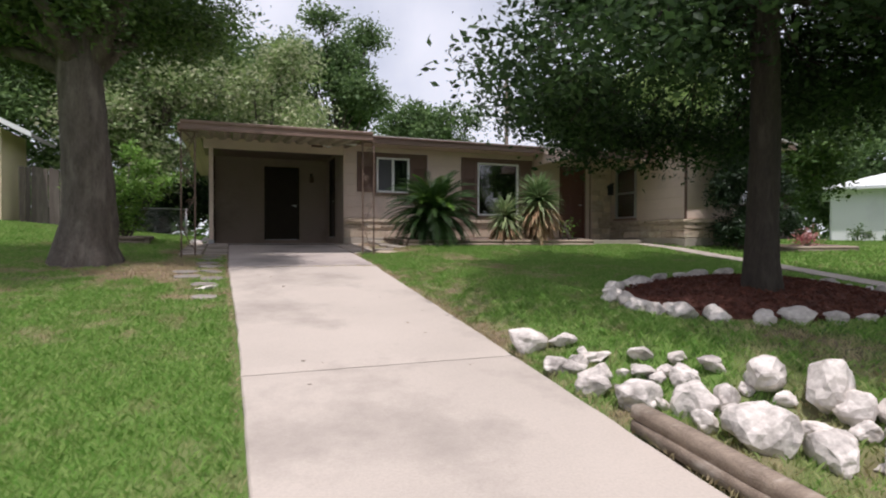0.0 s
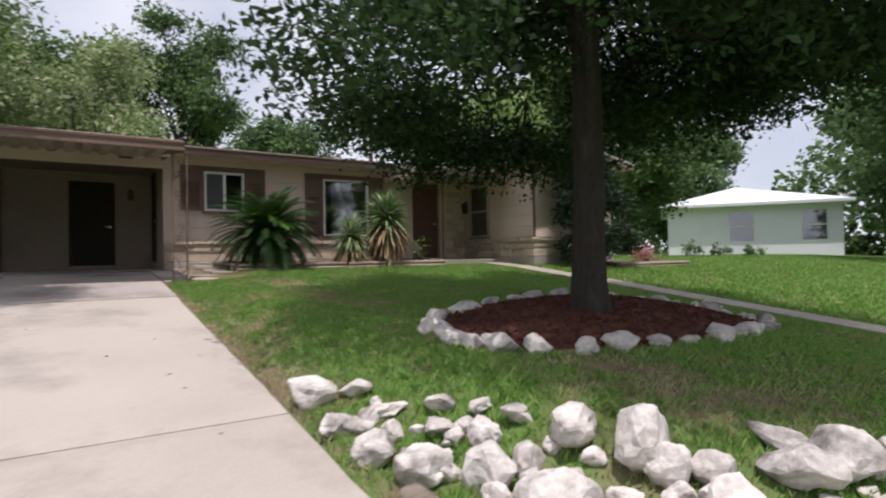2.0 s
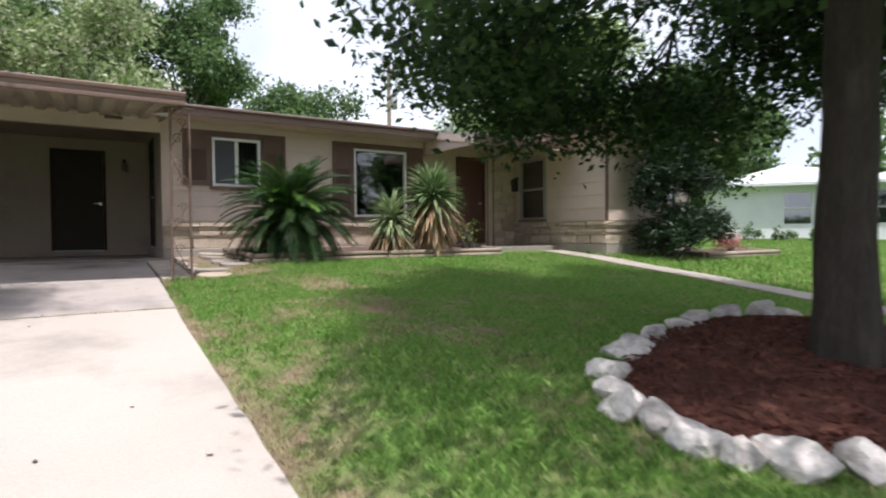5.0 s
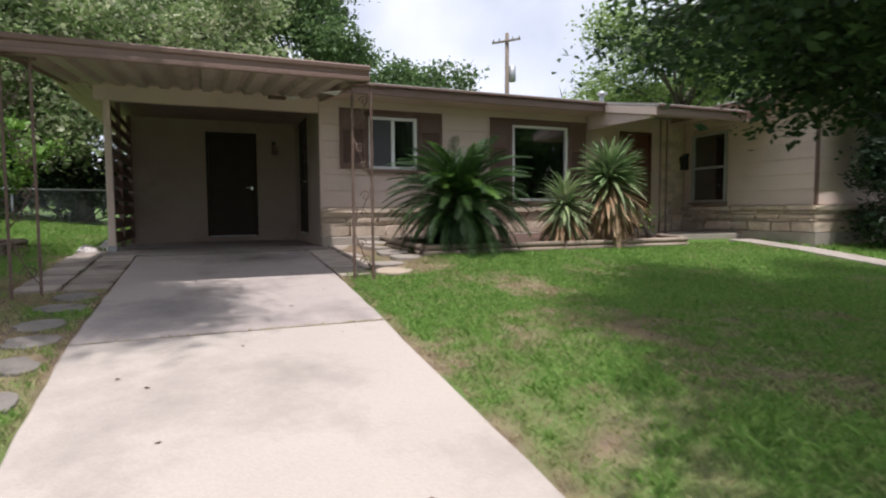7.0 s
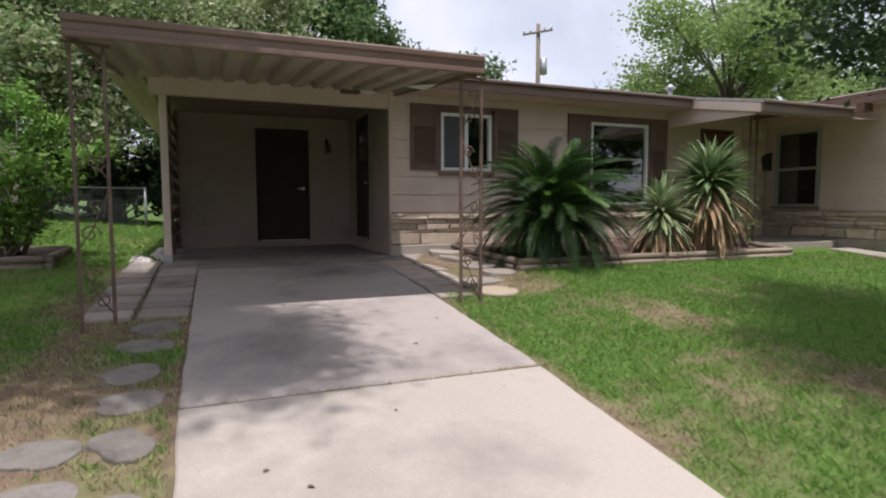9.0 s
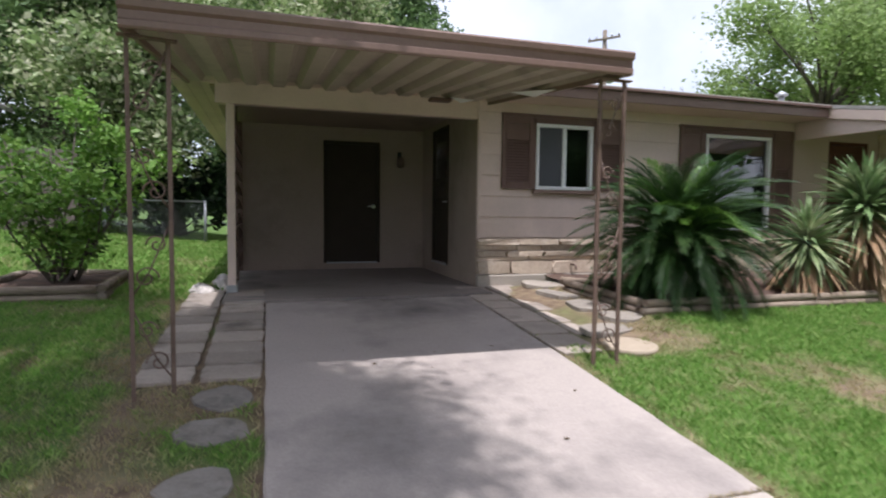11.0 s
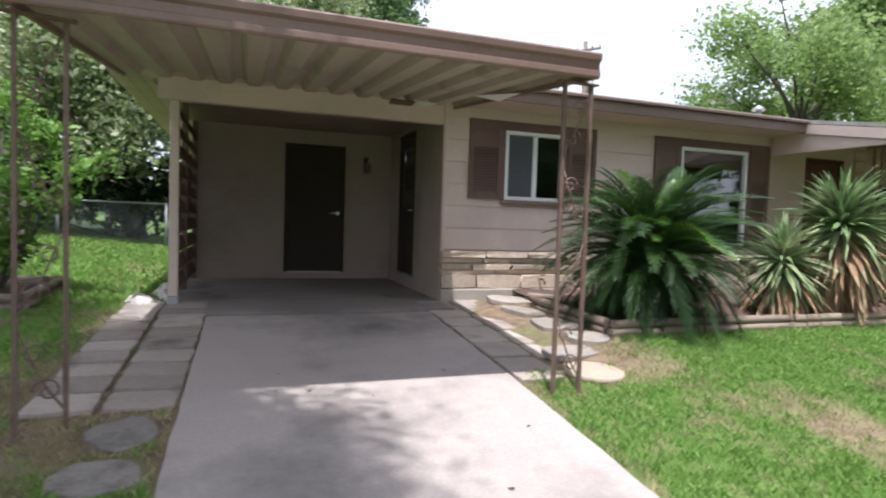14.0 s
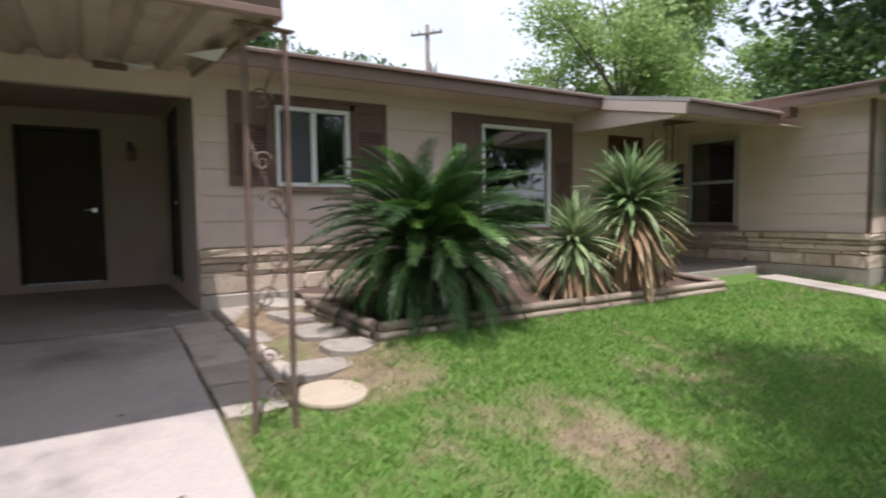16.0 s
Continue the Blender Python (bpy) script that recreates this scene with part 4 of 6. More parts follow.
for y in (16.7, 18.06):
    part("upright", soft_box(0.165, 0.235, y, y + 0.05, 1.085, 3.44, 0.005), BROWN, screen)

canopy = thing("carport_canopy", "cream ribbed metal canopy with brown edge on iron posts", "canopy", (1.5, 12.0, 0.88))
CX0, CX1, CY0, CY1 = -0.16, 3.14, 12.09, 14.84


def can_z(y):
    return 3.07 + (y - CY0) * 0.098


ribs = 12
pitch = (CX1 - CX0 - 0.06) / ribs
for i in range(ribs):
    x = CX0 + 0.03 + i * pitch
    pr = [(0.0, 0.0), (pitch * 0.42, 0.0), (pitch * 0.58, 0.06), (pitch * 0.84, 0.06), (pitch, 0.0)]
    bm = bmesh.new()
    rows = []
    for y, dz in ((CY0 + 0.03, can_z(CY0 + 0.03)), (CY1, can_z(CY1))):
        rows.append([bm.verts.new((x + px - 1.5, y - 12.0, dz + pzz - 0.88 + t)) for t in (0.0, 0.004) for px, pzz in pr])
    for k in range(4):
        bm.faces.new((rows[0][k], rows[0][k + 1], rows[1][k + 1], rows[1][k]))
        bm.faces.new((rows[0][k + 5], rows[1][k + 5], rows[1][k + 6], rows[0][k + 6]))
    part("pan", bm, PAN, canopy, "cream metal pan")
fas = [(0.0, 0.0), (-0.02, 0.0), (-0.03, 0.012), (-0.03, 0.045), (-0.02, 0.055), (-0.02, 0.10), (-0.045, 0.115), (-0.05, 0.15), (-0.035, 0.165), (0.0, 0.165)]
bm = prism([(CY0 + a - 12.0, can_z(CY0) - 0.045 + b - 0.88) for a, b in fas], "x", CX0 - 1.5, CX1 - 1.5)
part("front_edge", bm, TRIM, canopy, "brown rolled metal front edge")
for x, d in ((CX0, 1), (CX1, -1)):
    bm = prism([(CY0 - 12.0, can_z(CY0) - 0.045 - 0.88), (CY0 - 12.0, can_z(CY0) + 0.12 - 0.88), (CY1 - 12, can_z(CY1) + 0.12 - 0.88), (CY1 - 12, can_z(CY1) - 0.03 - 0.88)], "x", x - 1.5, x - 1.5 + 0.03 * d)
    part("side_edge", bm, TRIM, canopy, "brown metal side edge")
part("cover", prism([(CY0 - 12.0, can_z(CY0) + 0.095 - 0.88), (CY0 - 12.0, can_z(CY0) + 0.105 - 0.88), (CY1 - 12, can_z(CY1) + 0.105 - 0.88), (CY1 - 12, can_z(CY1) + 0.095 - 0.88)], "x", CX0 + 0.03 - 1.5, CX1 - 0.03 - 1.5), PAN, canopy, "metal deck")
# White triangles painted in for daylight coming through gaps in the canopy.
for q in ([(2.55, 14.5), (2.78, 14.4), (2.70, 14.62)], [(2.9, 13.7), (3.08, 13.1), (3.11, 13.6)]):
    bm = bmesh.new()
    v = [bm.verts.new((a - 1.5, b - 12, can_z(b) - 0.88 - 0.012 - 0.02 * k)) for k, (a, b) in enumerate(q)]
    v2 = [bm.verts.new(p.co + Vector((0, 0, -0.003))) for p in v]
    bm.faces.new(v)
    bm.faces.new(v2[::-1])
    for k in range(3):
        bm.faces.new((v[k], v2[k], v2[(k + 1) % 3], v[(k + 1) % 3]))
    part("light_gap_patch", bm, WHITE, canopy, "white triangle standing for light through a canopy gap")
part("conduit_box", soft_box(2.35 - 1.5, 2.6 - 1.5, 14.62 - 12, 14.74 - 12, can_z(14.7) - 0.05 - 0.88, can_z(14.7) - 0.012 - 0.88, 0.01), BROWN, canopy)


def scroll(x, z, r, flip):
    pts = []
    for k in range(26):
        a = k / 25 * 2.6 * math.pi
        rr = r * (1 - k / 25 * 0.78)
        pts.append((x + flip * (rr * math.cos(a)), 0.0, z + rr * math.sin(a)))
    return pts


def iron_post(x, y, ztop, label, turn):
    z0 = land1(x, y)
    p = thing("iron_post", label, "post", (x, y, z0), group="wrought iron canopy posts")
    p.rotation_euler = (0, 0, radians(turn))
    h = ztop - z0
    for dx in (-0.11, 0.11):
        part("bar", soft_box(dx - 0.0135, dx + 0.0135, -0.0135, 0.0135, -0.02, h, 0.003), IRON, p)
    k = 0
    z = 0.22
    while z < h - 0.2:
        bm = bmesh.new()
        fl = 1 if k % 2 else -1
        tube(bm, scroll(-0.03 * fl, z, 0.07, fl), 0.006, 5)
        tube(bm, scroll(0.03 * fl, z + 0.2, 0.06, -fl), 0.006, 5)
        tube(bm, [(-0.1 * fl, 0, z - 0.1), (-0.02 * fl, 0, z + 0.02), (0.03 * fl, 0, z + 0.14), (0.1 * fl, 0, z + 0.32)], 0.006, 5)
        part("scroll", bm, IRON, p)
        z += 0.52
        k += 1
    part("top_plate", soft_box(-0.16, 0.16, -0.03, 0.03, h - 0.012, h, 0.003), IRON, p)
    return p


iron_post(3.09, 12.24, 3.035, "rusty brown wrought iron post with scrolls", 6)
iron_post(-0.05, 12.27, 3.038, "rusty brown wrought iron post with scrolls", 12)


# ---- paving ----
pav = random.Random(11)


def slab_stone(w, d, seed, round_it=False):
    bm = bmesh.new()
    n = 14 if round_it else 16
    ring = []
    for k in range(n):
        a = 2 * math.pi * k / n
        c, s = math.cos(a), math.sin(a)
        e = 2.4 if round_it else 14
        r = 1 / (abs(c) ** e + abs(s) ** e) ** (1 / e)
        r *= 1 + (0.28 if round_it else 0.07) * noise.noise(Vector((c * 1.3 + seed, s * 1.3, seed)))
        ring.append((c * r * w / 2, s * r * d / 2))
    lo = [bm.verts.new((x, y, -0.05)) for x, y in ring]
    mid = [bm.verts.new((x, y, -0.006)) for x, y in ring]
    top = [bm.verts.new((x * 0.97, y * 0.97, 0.0)) for x, y in ring]
    for a, b in ((lo, mid), (mid, top)):
        for k in range(n):
            bm.faces.new((a[k], a[(k + 1) % n], b[(k + 1) % n], b[k]))
    bm.faces.new(top)
    return bm


paving_left = thing("pavement_left", "two rows of old concrete pavers beside the drive", "pavement", kind="structure")
for r, (x0, x1) in enumerate(((-0.24, 0.15), (0.165, 0.592))):
    y = 12.45
    while y < 15.5:
        d = pav.uniform(0.28, 0.36)
        ob = part("paver", slab_stone(x1 - x0 - 0.022, d - 0.03, pav.random() * 50), PAVER, paving_left)
        ob.matrix_world = pose((x0 + x1) / 2, y + d / 2, land1(0, y + d / 2) + 0.024 + pav.uniform(-0.006, 0.006), 3.6, pav.uniform(-1.5, 1.5), pav.uniform(-1.5, 1.5))
        y += d
paving_right = thing("pavement_right", "concrete pavers and flagstones beside the drive", "pavement", kind="structure")
for x0, x1, ya, yb in ((2.882, 3.28, 12.5, 15.3), (3.29, 3.68, 13.0, 15.3)):
    y = ya
    while y < yb:
        d = pav.uniform(0.36, 0.6)
        ob = part("paver", slab_stone(x1 - x0 - 0.018, d - 0.024, pav.random() * 50), PAVER, paving_right)
        ob.matrix_world = pose((x0 + x1) / 2, y + d / 2, land1(2.8, y + d / 2) + 0.022 + pav.uniform(-0.005, 0.005), 3.4, pav.uniform(-1, 1), pav.uniform(-1, 1))
        y += d
disc = part("round_stone", tube(bmesh.new(), [(0, 0, -0.05), (0, 0, -0.004), (0, 0, 0.0)], [0.225, 0.225, 0.215], 28), TAN, paving_right, "round tan sandstone stepping disc")
disc.matrix_world = pose(3.52, 12.53, land1(3.52, 12.53) + 0.035, 3, 0, 0)
for x, y, w, d in ((3.62, 13.0, 0.5, 0.36), (3.95, 13.3, 0.42, 0.4), (3.9, 13.8, 0.4, 0.5), (3.86, 14.4, 0.3, 0.55), (3.95, 15.0, 0.5, 0.5), (4.45, 15.1, 0.5, 0.36)):
    ob = part("flagstone", slab_stone(w, d, x * 7, True), FLAG, paving_right, "pale flagstone")
    ob.matrix_world = pose(x, y, land1(x, y) + 0.03, 3, pav.uniform(-2, 2), pav.uniform(-30, 30))
for x, y, w, d in STEPS:
    st = solid("stepping_stone", slab_stone(w, d, x * 9 + y, True), STEP, "worn flat stepping stone sunk in thin grass", "stepping stone", "stepping stones by the drive")
    st.matrix_world = pose(x, y, land1(x, y) + 0.014, 5, pav.uniform(-3, 3), pav.uniform(-40, 40))
walkway = thing("pavement_walk", "narrow concrete front walk across the lawn", "pavement", kind="structure")
y = -2.0
while y < 13.6:
    bm = bmesh.new()
    y1 = min(y + 1.2, 13.7)
    box(bm, 10.3, 10.85, y + 0.006, y1 - 0.006, -0.1, 0.0)
    for v in bm.verts:
        v.co.z += land1(10.6, v.co.y) + 0.035
    part("slab", bm, FOUND, walkway)
    y += 1.2


LITTER = surf("dead_leaf_brown", (0.10, 0.07, 0.045), (0.16, 0.11, 0.06), scale=20, fine=60, rough=0.9, bump=0.0, vary=0.3)
lt = random.Random(15)
for k in range(26):
    x, y = lt.uniform(0.65, 2.8), lt.uniform(2.6, 13.5)
    bm = bmesh.new()
    ring = [bm.verts.new((0.028 * math.cos(a) * lt.uniform(0.7, 1.2), 0.017 * math.sin(a) * lt.uniform(0.7, 1.2), lt.uniform(0.003, 0.014))) for a in (j * math.pi / 4 for j in range(8))]
    mid = bm.verts.new((0, 0, 0.006))
    for j in range(8):
        bm.faces.new((mid, ring[j], ring[(j + 1) % 8]))
    lf = solid("fallen_leaf", bm, LITTER, "curled brown leaf lying on the driveway", "leaf", "fallen leaves on the drive")
    lf.matrix_world = pose(x, y, drive_z(y) + 0.001, 5, 0, lt.uniform(0, 360)) @ Matrix.Diagonal([lt.uniform(0.22, 0.7)] * 3 + [1])


# ---- timbers and planting beds ----
def log(name, p, q, r, label, group, flat=0.75, mat=None, side=1.0):
    """A landscape timber with two flattened faces, from p to q."""
    p, q = Vector(p), Vector(q)
    d = (q - p)
    ln = d.length
    bm = bmesh.new()
    n, rings = 10, []
    for i in range(7):
        x = ln * i / 6
        rr = r * (0.93 if i in (0, 6) else 1.0)
        ring = []
        for k in range(n):
            a = 2 * math.pi * k / n
            v = Vector((x, max(-side, min(side, math.cos(a))) * rr, max(-flat, min(flat, math.sin(a))) * rr))
            v += Vector(noise.noise_vector(v * 5 + p)) * 0.006
            ring.append(bm.verts.new(v))
        rings.append(ring)
    for a, b in zip(rings, rings[1:]):
        for k in range(n):
            bm.faces.new((a[k], a[(k + 1) % n], b[(k + 1) % n], b[k])).smooth = True
    bm.faces.new(rings[0][::-1])
    bm.faces.new(rings[-1])
    ob = solid(name, bm, mat or TIMBER_X, label, "timber", group)
    ob.matrix_world = Matrix.Translation(p) @ d.to_track_quat("X", "Z").to_matrix().to_4x4()
    return ob


R = 0.05
zb = land1(6, 13.3)
for k in range(2):
    z = zb + 0.03 + k * 0.078
    for a, b in ((4.2, 6.45), (6.47, 8.9)):
        log("landscape_timber", (a + 0.03 * k, 13.3 + 0.01 * k, z + 0.0), (b, 13.3 + 0.012 * k, z + 0.005), R, "weathered round timber edging the front planting bed", "front bed timbers")
    log("landscape_timber", (4.2, 13.36, z + 0.01), (4.08, 14.62, z + 0.06), R, "weathered round timber edging the front planting bed", "front bed timbers", mat=TIMBER)
    log("landscape_timber", (8.92, 13.36, z + 0.01), (8.98, 14.05, z + 0.05), R, "weathered round timber edging the front planting bed", "front bed timbers", mat=TIMBER)
log("landscape_timber", (4.05, 14.70, zb + 0.20), (4.9, 14.1, zb + 0.16), 0.045, "loose weathered timber lying in the front bed", "front bed timbers")


def soil_sheet(name, x0, x1, y0, y1, z, mat, label):
    bm = bmesh.new()
    nxx, nyy = int((x1 - x0) / 0.12) + 2, int((y1 - y0) / 0.12) + 2
    g = [[bm.verts.new((x0 + (x1 - x0) * i / (nxx - 1), y0 + (y1 - y0) * j / (nyy - 1), 0)) for i in range(nxx)] for j in range(nyy)]
    for row in g:
        for v in row:
            v.co.z = z + land1(v.co.x, v.co.y) + noise.noise(v.co * 4) * 0.025
    for j in range(nyy - 1):
        for i in range(nxx - 1):
            bm.faces.new((g[j][i], g[j][i + 1], g[j + 1][i + 1], g[j + 1][i])).smooth = True
    return solid(name, bm, mat, label, "mulch", kind="structure")


soil_sheet("ground_front_bed", 4.16, 8.93, 13.33, 15.34, 0.07, SOIL, "dark reddish soil in the front planting bed")
for k in range(2):
    z = land1(-1.6, 15.2) + 0.04 + 0.085 * k
    for p, q, m in (((-2.2, 15.15, z), (-1.1, 15.2, z), TIMBER_X), ((-1.06, 15.2, z), (-1.12, 16.6, z + 0.02), TIMBER), ((-2.2, 15.2, z + 0.02), (-2.22, 16.55, z + 0.05), TIMBER), ((-2.2, 16.6, z + 0.04), (-1.12, 16.62, z + 0.03), TIMBER_X)):
        log("landscape_timber", p, q, 0.055, "weathered grey timber framing the shrub bed", "shrub bed timbers", mat=m)
soil_sheet("ground_shrub_bed", -2.17, -1.12, 15.2, 16.58, 0.10, SOIL, "dark soil in the timber shrub bed")
for k in range(2):
    z = land1(14.5, 11.7) + 0.04 + 0.08 * k
    for p, q, m in (((13.1, 11.72, z), (15.9, 11.70, z), TIMBER_X), ((15.9, 11.72, z), (15.9, 12.5, z + 0.03), TIMBER), ((13.1, 11.75, z), (13.05, 12.5, z + 0.03), TIMBER)):
        log("landscape_timber", p, q, 0.055, "weathered timber edging the bed before the wing", "wing bed timbers", mat=m)
soil_sheet("ground_wing_bed", 13.12, 15.88, 11.74, 12.56, 0.10, SOIL, "dark soil in the bed before the wing")
for k in range(2):
    log("landscape_timber", (2.93, 4.36, land1(2.7, 4.36) + 0.035 + 0.085 * k), (3.06 + 0.02 * k, 2.1, land1(2.7, 2.1) + 0.035 + 0.085 * k), 0.068, "long weathered squared timber beside the drive", "drive timbers", flat=0.66, mat=TIMBER, side=0.74)


# ---- rocks ----
def rock_mesh(seed):
    bm = bmesh.new()
    bmesh.ops.create_icosphere(bm, subdivisions=3, radius=0.5)
    s = Vector((seed * 3.7, seed * 1.3, seed * 2.1))
    cuts = [Vector(noise.random_unit_vector()) for _ in range(13)]
    depth = [0.27 + 0.13 * noise.random() for _ in range(13)]
    for v in bm.verts:
        for c, d in zip(cuts, depth):
            over = v.co.dot(c) - d
            if over > 0:
                v.co -= c * over * 0.9
        v.co += v.co.normalized() * (noise.noise(v.co * 2.6 + s) * 0.10 + noise.noise(v.co * 7 + s) * 0.045 + noise.noise(v.co * 15 + s) * 0.02)
    for f in bm.faces:
        f.smooth = False
    return mesh_of("boulder", bm, ROCK)


ROCKS = [rock_mesh(i) for i in range(9)]
rk = random.Random(5)


def boulder(x, y, w, h, label, group, sink=0.25, dz=0.0):
    ob = tagged(new("boulder", rk.choice(ROCKS)), label, "boulder", group)
    zz = land1(x, y) + dz + h * (0.5 - sink)
    ob.matrix_world = pose(x, y, zz, rk.uniform(-15, 15), rk.uniform(-15, 15), rk.uniform(0, 360)) @ Matrix.Diagonal((w * rk.uniform(0.95, 1.2), w * rk.uniform(0.8, 1.0), h * 1.1, 1))
    return ob


WALL_ROCK = "rough white limestone boulder stacked along the lawn edge"
for x, y, w, h in ((3.02, 5.9, 0.26, 0.27), (3.3, 5.78, 0.21, 0.13), (3.0, 5.41, 0.23, 0.16), (3.33, 5.41, 0.22, 0.11), (3.03, 4.95, 0.22, 0.2), (3.6, 5.15, 0.22, 0.13), (3.48, 4.97, 0.19, 0.12),
                   (3.17, 4.63, 0.3, 0.26), (3.73, 4.91, 0.16, 0.11), (3.42, 4.44, 0.23, 0.32), (3.82, 4.66, 0.17, 0.12), (3.91, 4.32, 0.35, 0.25), (3.52, 4.0, 0.4, 0.38), (4.1, 4.01, 0.3, 0.35),
                   (4.1, 3.83, 0.22, 0.29), (4.24, 3.69, 0.18, 0.23), (3.68, 3.71, 0.28, 0.27), (3.99, 3.46, 0.35, 0.39), (4.68, 3.6, 0.26, 0.15), (4.49, 3.46, 0.26, 0.22), (4.25, 3.21, 0.27, 0.3),
                   (3.33, 4.24, 0.12, 0.18), (4.75, 3.35, 0.3, 0.26), (4.98, 3.2, 0.22, 0.2), (4.7, 2.5, 0.3, 0.22),
                   (5.5, 2.45, 0.28, 0.26), (5.9, 2.4, 0.28, 0.26), (6.3, 2.2, 0.4, 0.34)):
    boulder(x, y, min(w * 1.34, 0.44), h * 1.0, WALL_ROCK, "boulders along the lawn edge", 0.2)
for k in range(35):
    a = 2 * math.pi * k / 35 + rk.uniform(-0.05, 0.05)
    c, s = math.cos(BED[4]), math.sin(BED[4])
    u, v = BED[2] * math.cos(a) * rk.uniform(0.97, 1.03), BED[3] * math.sin(a) * rk.uniform(0.96, 1.04)
    w = rk.uniform(0.2, 0.34)
    boulder(BED[0] + u * c - v * s, BED[1] + u * s + v * c, w, w * rk.uniform(0.6, 0.85), "pale limestone rock ringing the mulched tree bed", "rocks round the tree", 0.28)
edge_line = [(3.05, 5.5), (3.3, 4.7), (3.55, 4.0), (4.05, 3.35), (4.7, 2.85), (5.6, 2.45)]
for k in range(64):
    f = rk.random() * (len(edge_line) - 1)
    i = int(f)
    p = Vector(edge_line[i]).lerp(Vector(edge_line[min(i + 1, len(edge_line) - 1)]), f - i)
    w = rk.uniform(0.09, 0.23)
    boulder(p.x + rk.uniform(-0.1, 0.36), p.y + rk.uniform(-0.1, 0.3), w, w * rk.uniform(0.6, 0.9), "small broken limestone rock between the boulders", "boulders along the lawn edge", 0.25)
boulder(-0.1, 15.55, 0.34, 0.16, "flat grey rock beside the carport post", "rocks by the carport")
boulder(0.12, 15.75, 0.24, 0.2, "grey rock beside the carport post", "rocks by the carport")
boulder(0.05, 16.1, 0.26, 0.2, "grey rock beside the carport screen", "rocks by the carport")
boulder(0.36, 8.95, 0.34, 0.07, "flat pale stone at the drive's edge", "rocks by the drive")

# mulch of the tree bed
bm = bmesh.new()
rings = []
c, s = math.cos(BED[4]), math.sin(BED[4])
for j in range(9):
    r = j / 8
    ring = []
    for k in range(48):
        a = 2 * math.pi * k / 48
        u, v = BED[2] * r * math.cos(a), BED[3] * r * math.sin(a)
        x, y = BED[0] + u * c - v * s, BED[1] + u * s + v * c
        ring.append(bm.verts.new((x, y, land1(x, y) + (0.035 if j < 8 else -0.03) + noise.noise(Vector((x * 5, y * 5, 0))) * 0.02)))
    rings.append(ring)
for a, b in zip(rings, rings[1:]):
    for k in range(48):
        bm.faces.new((a[k], a[(k + 1) % 48], b[(k + 1) % 48], b[k])).smooth = True
solid("ground_tree_bed", bm, MULCH, "dark red mulch in the oval tree bed", "mulch", kind="structure")
n = 9000
th, rr = rng.random(n) * 2 * np.pi, np.sqrt(rng.random(n)) * 0.97
u, v = BED[2] * rr * np.cos(th), BED[3] * rr * np.sin(th)
px, py = BED[0] + u * c - v * s, BED[1] + u * s + v * c
vv, qq = leaf_quads(np.stack([px, py, land(px, py) + 0.05], -1), 0.05, 0.016, 0.0)
tagged(new("mulch_chips", flat_mesh("mulch_chips", vv, qq, MULCH)), "red-brown bark chips on the tree bed", "mulch", kind="stuff")


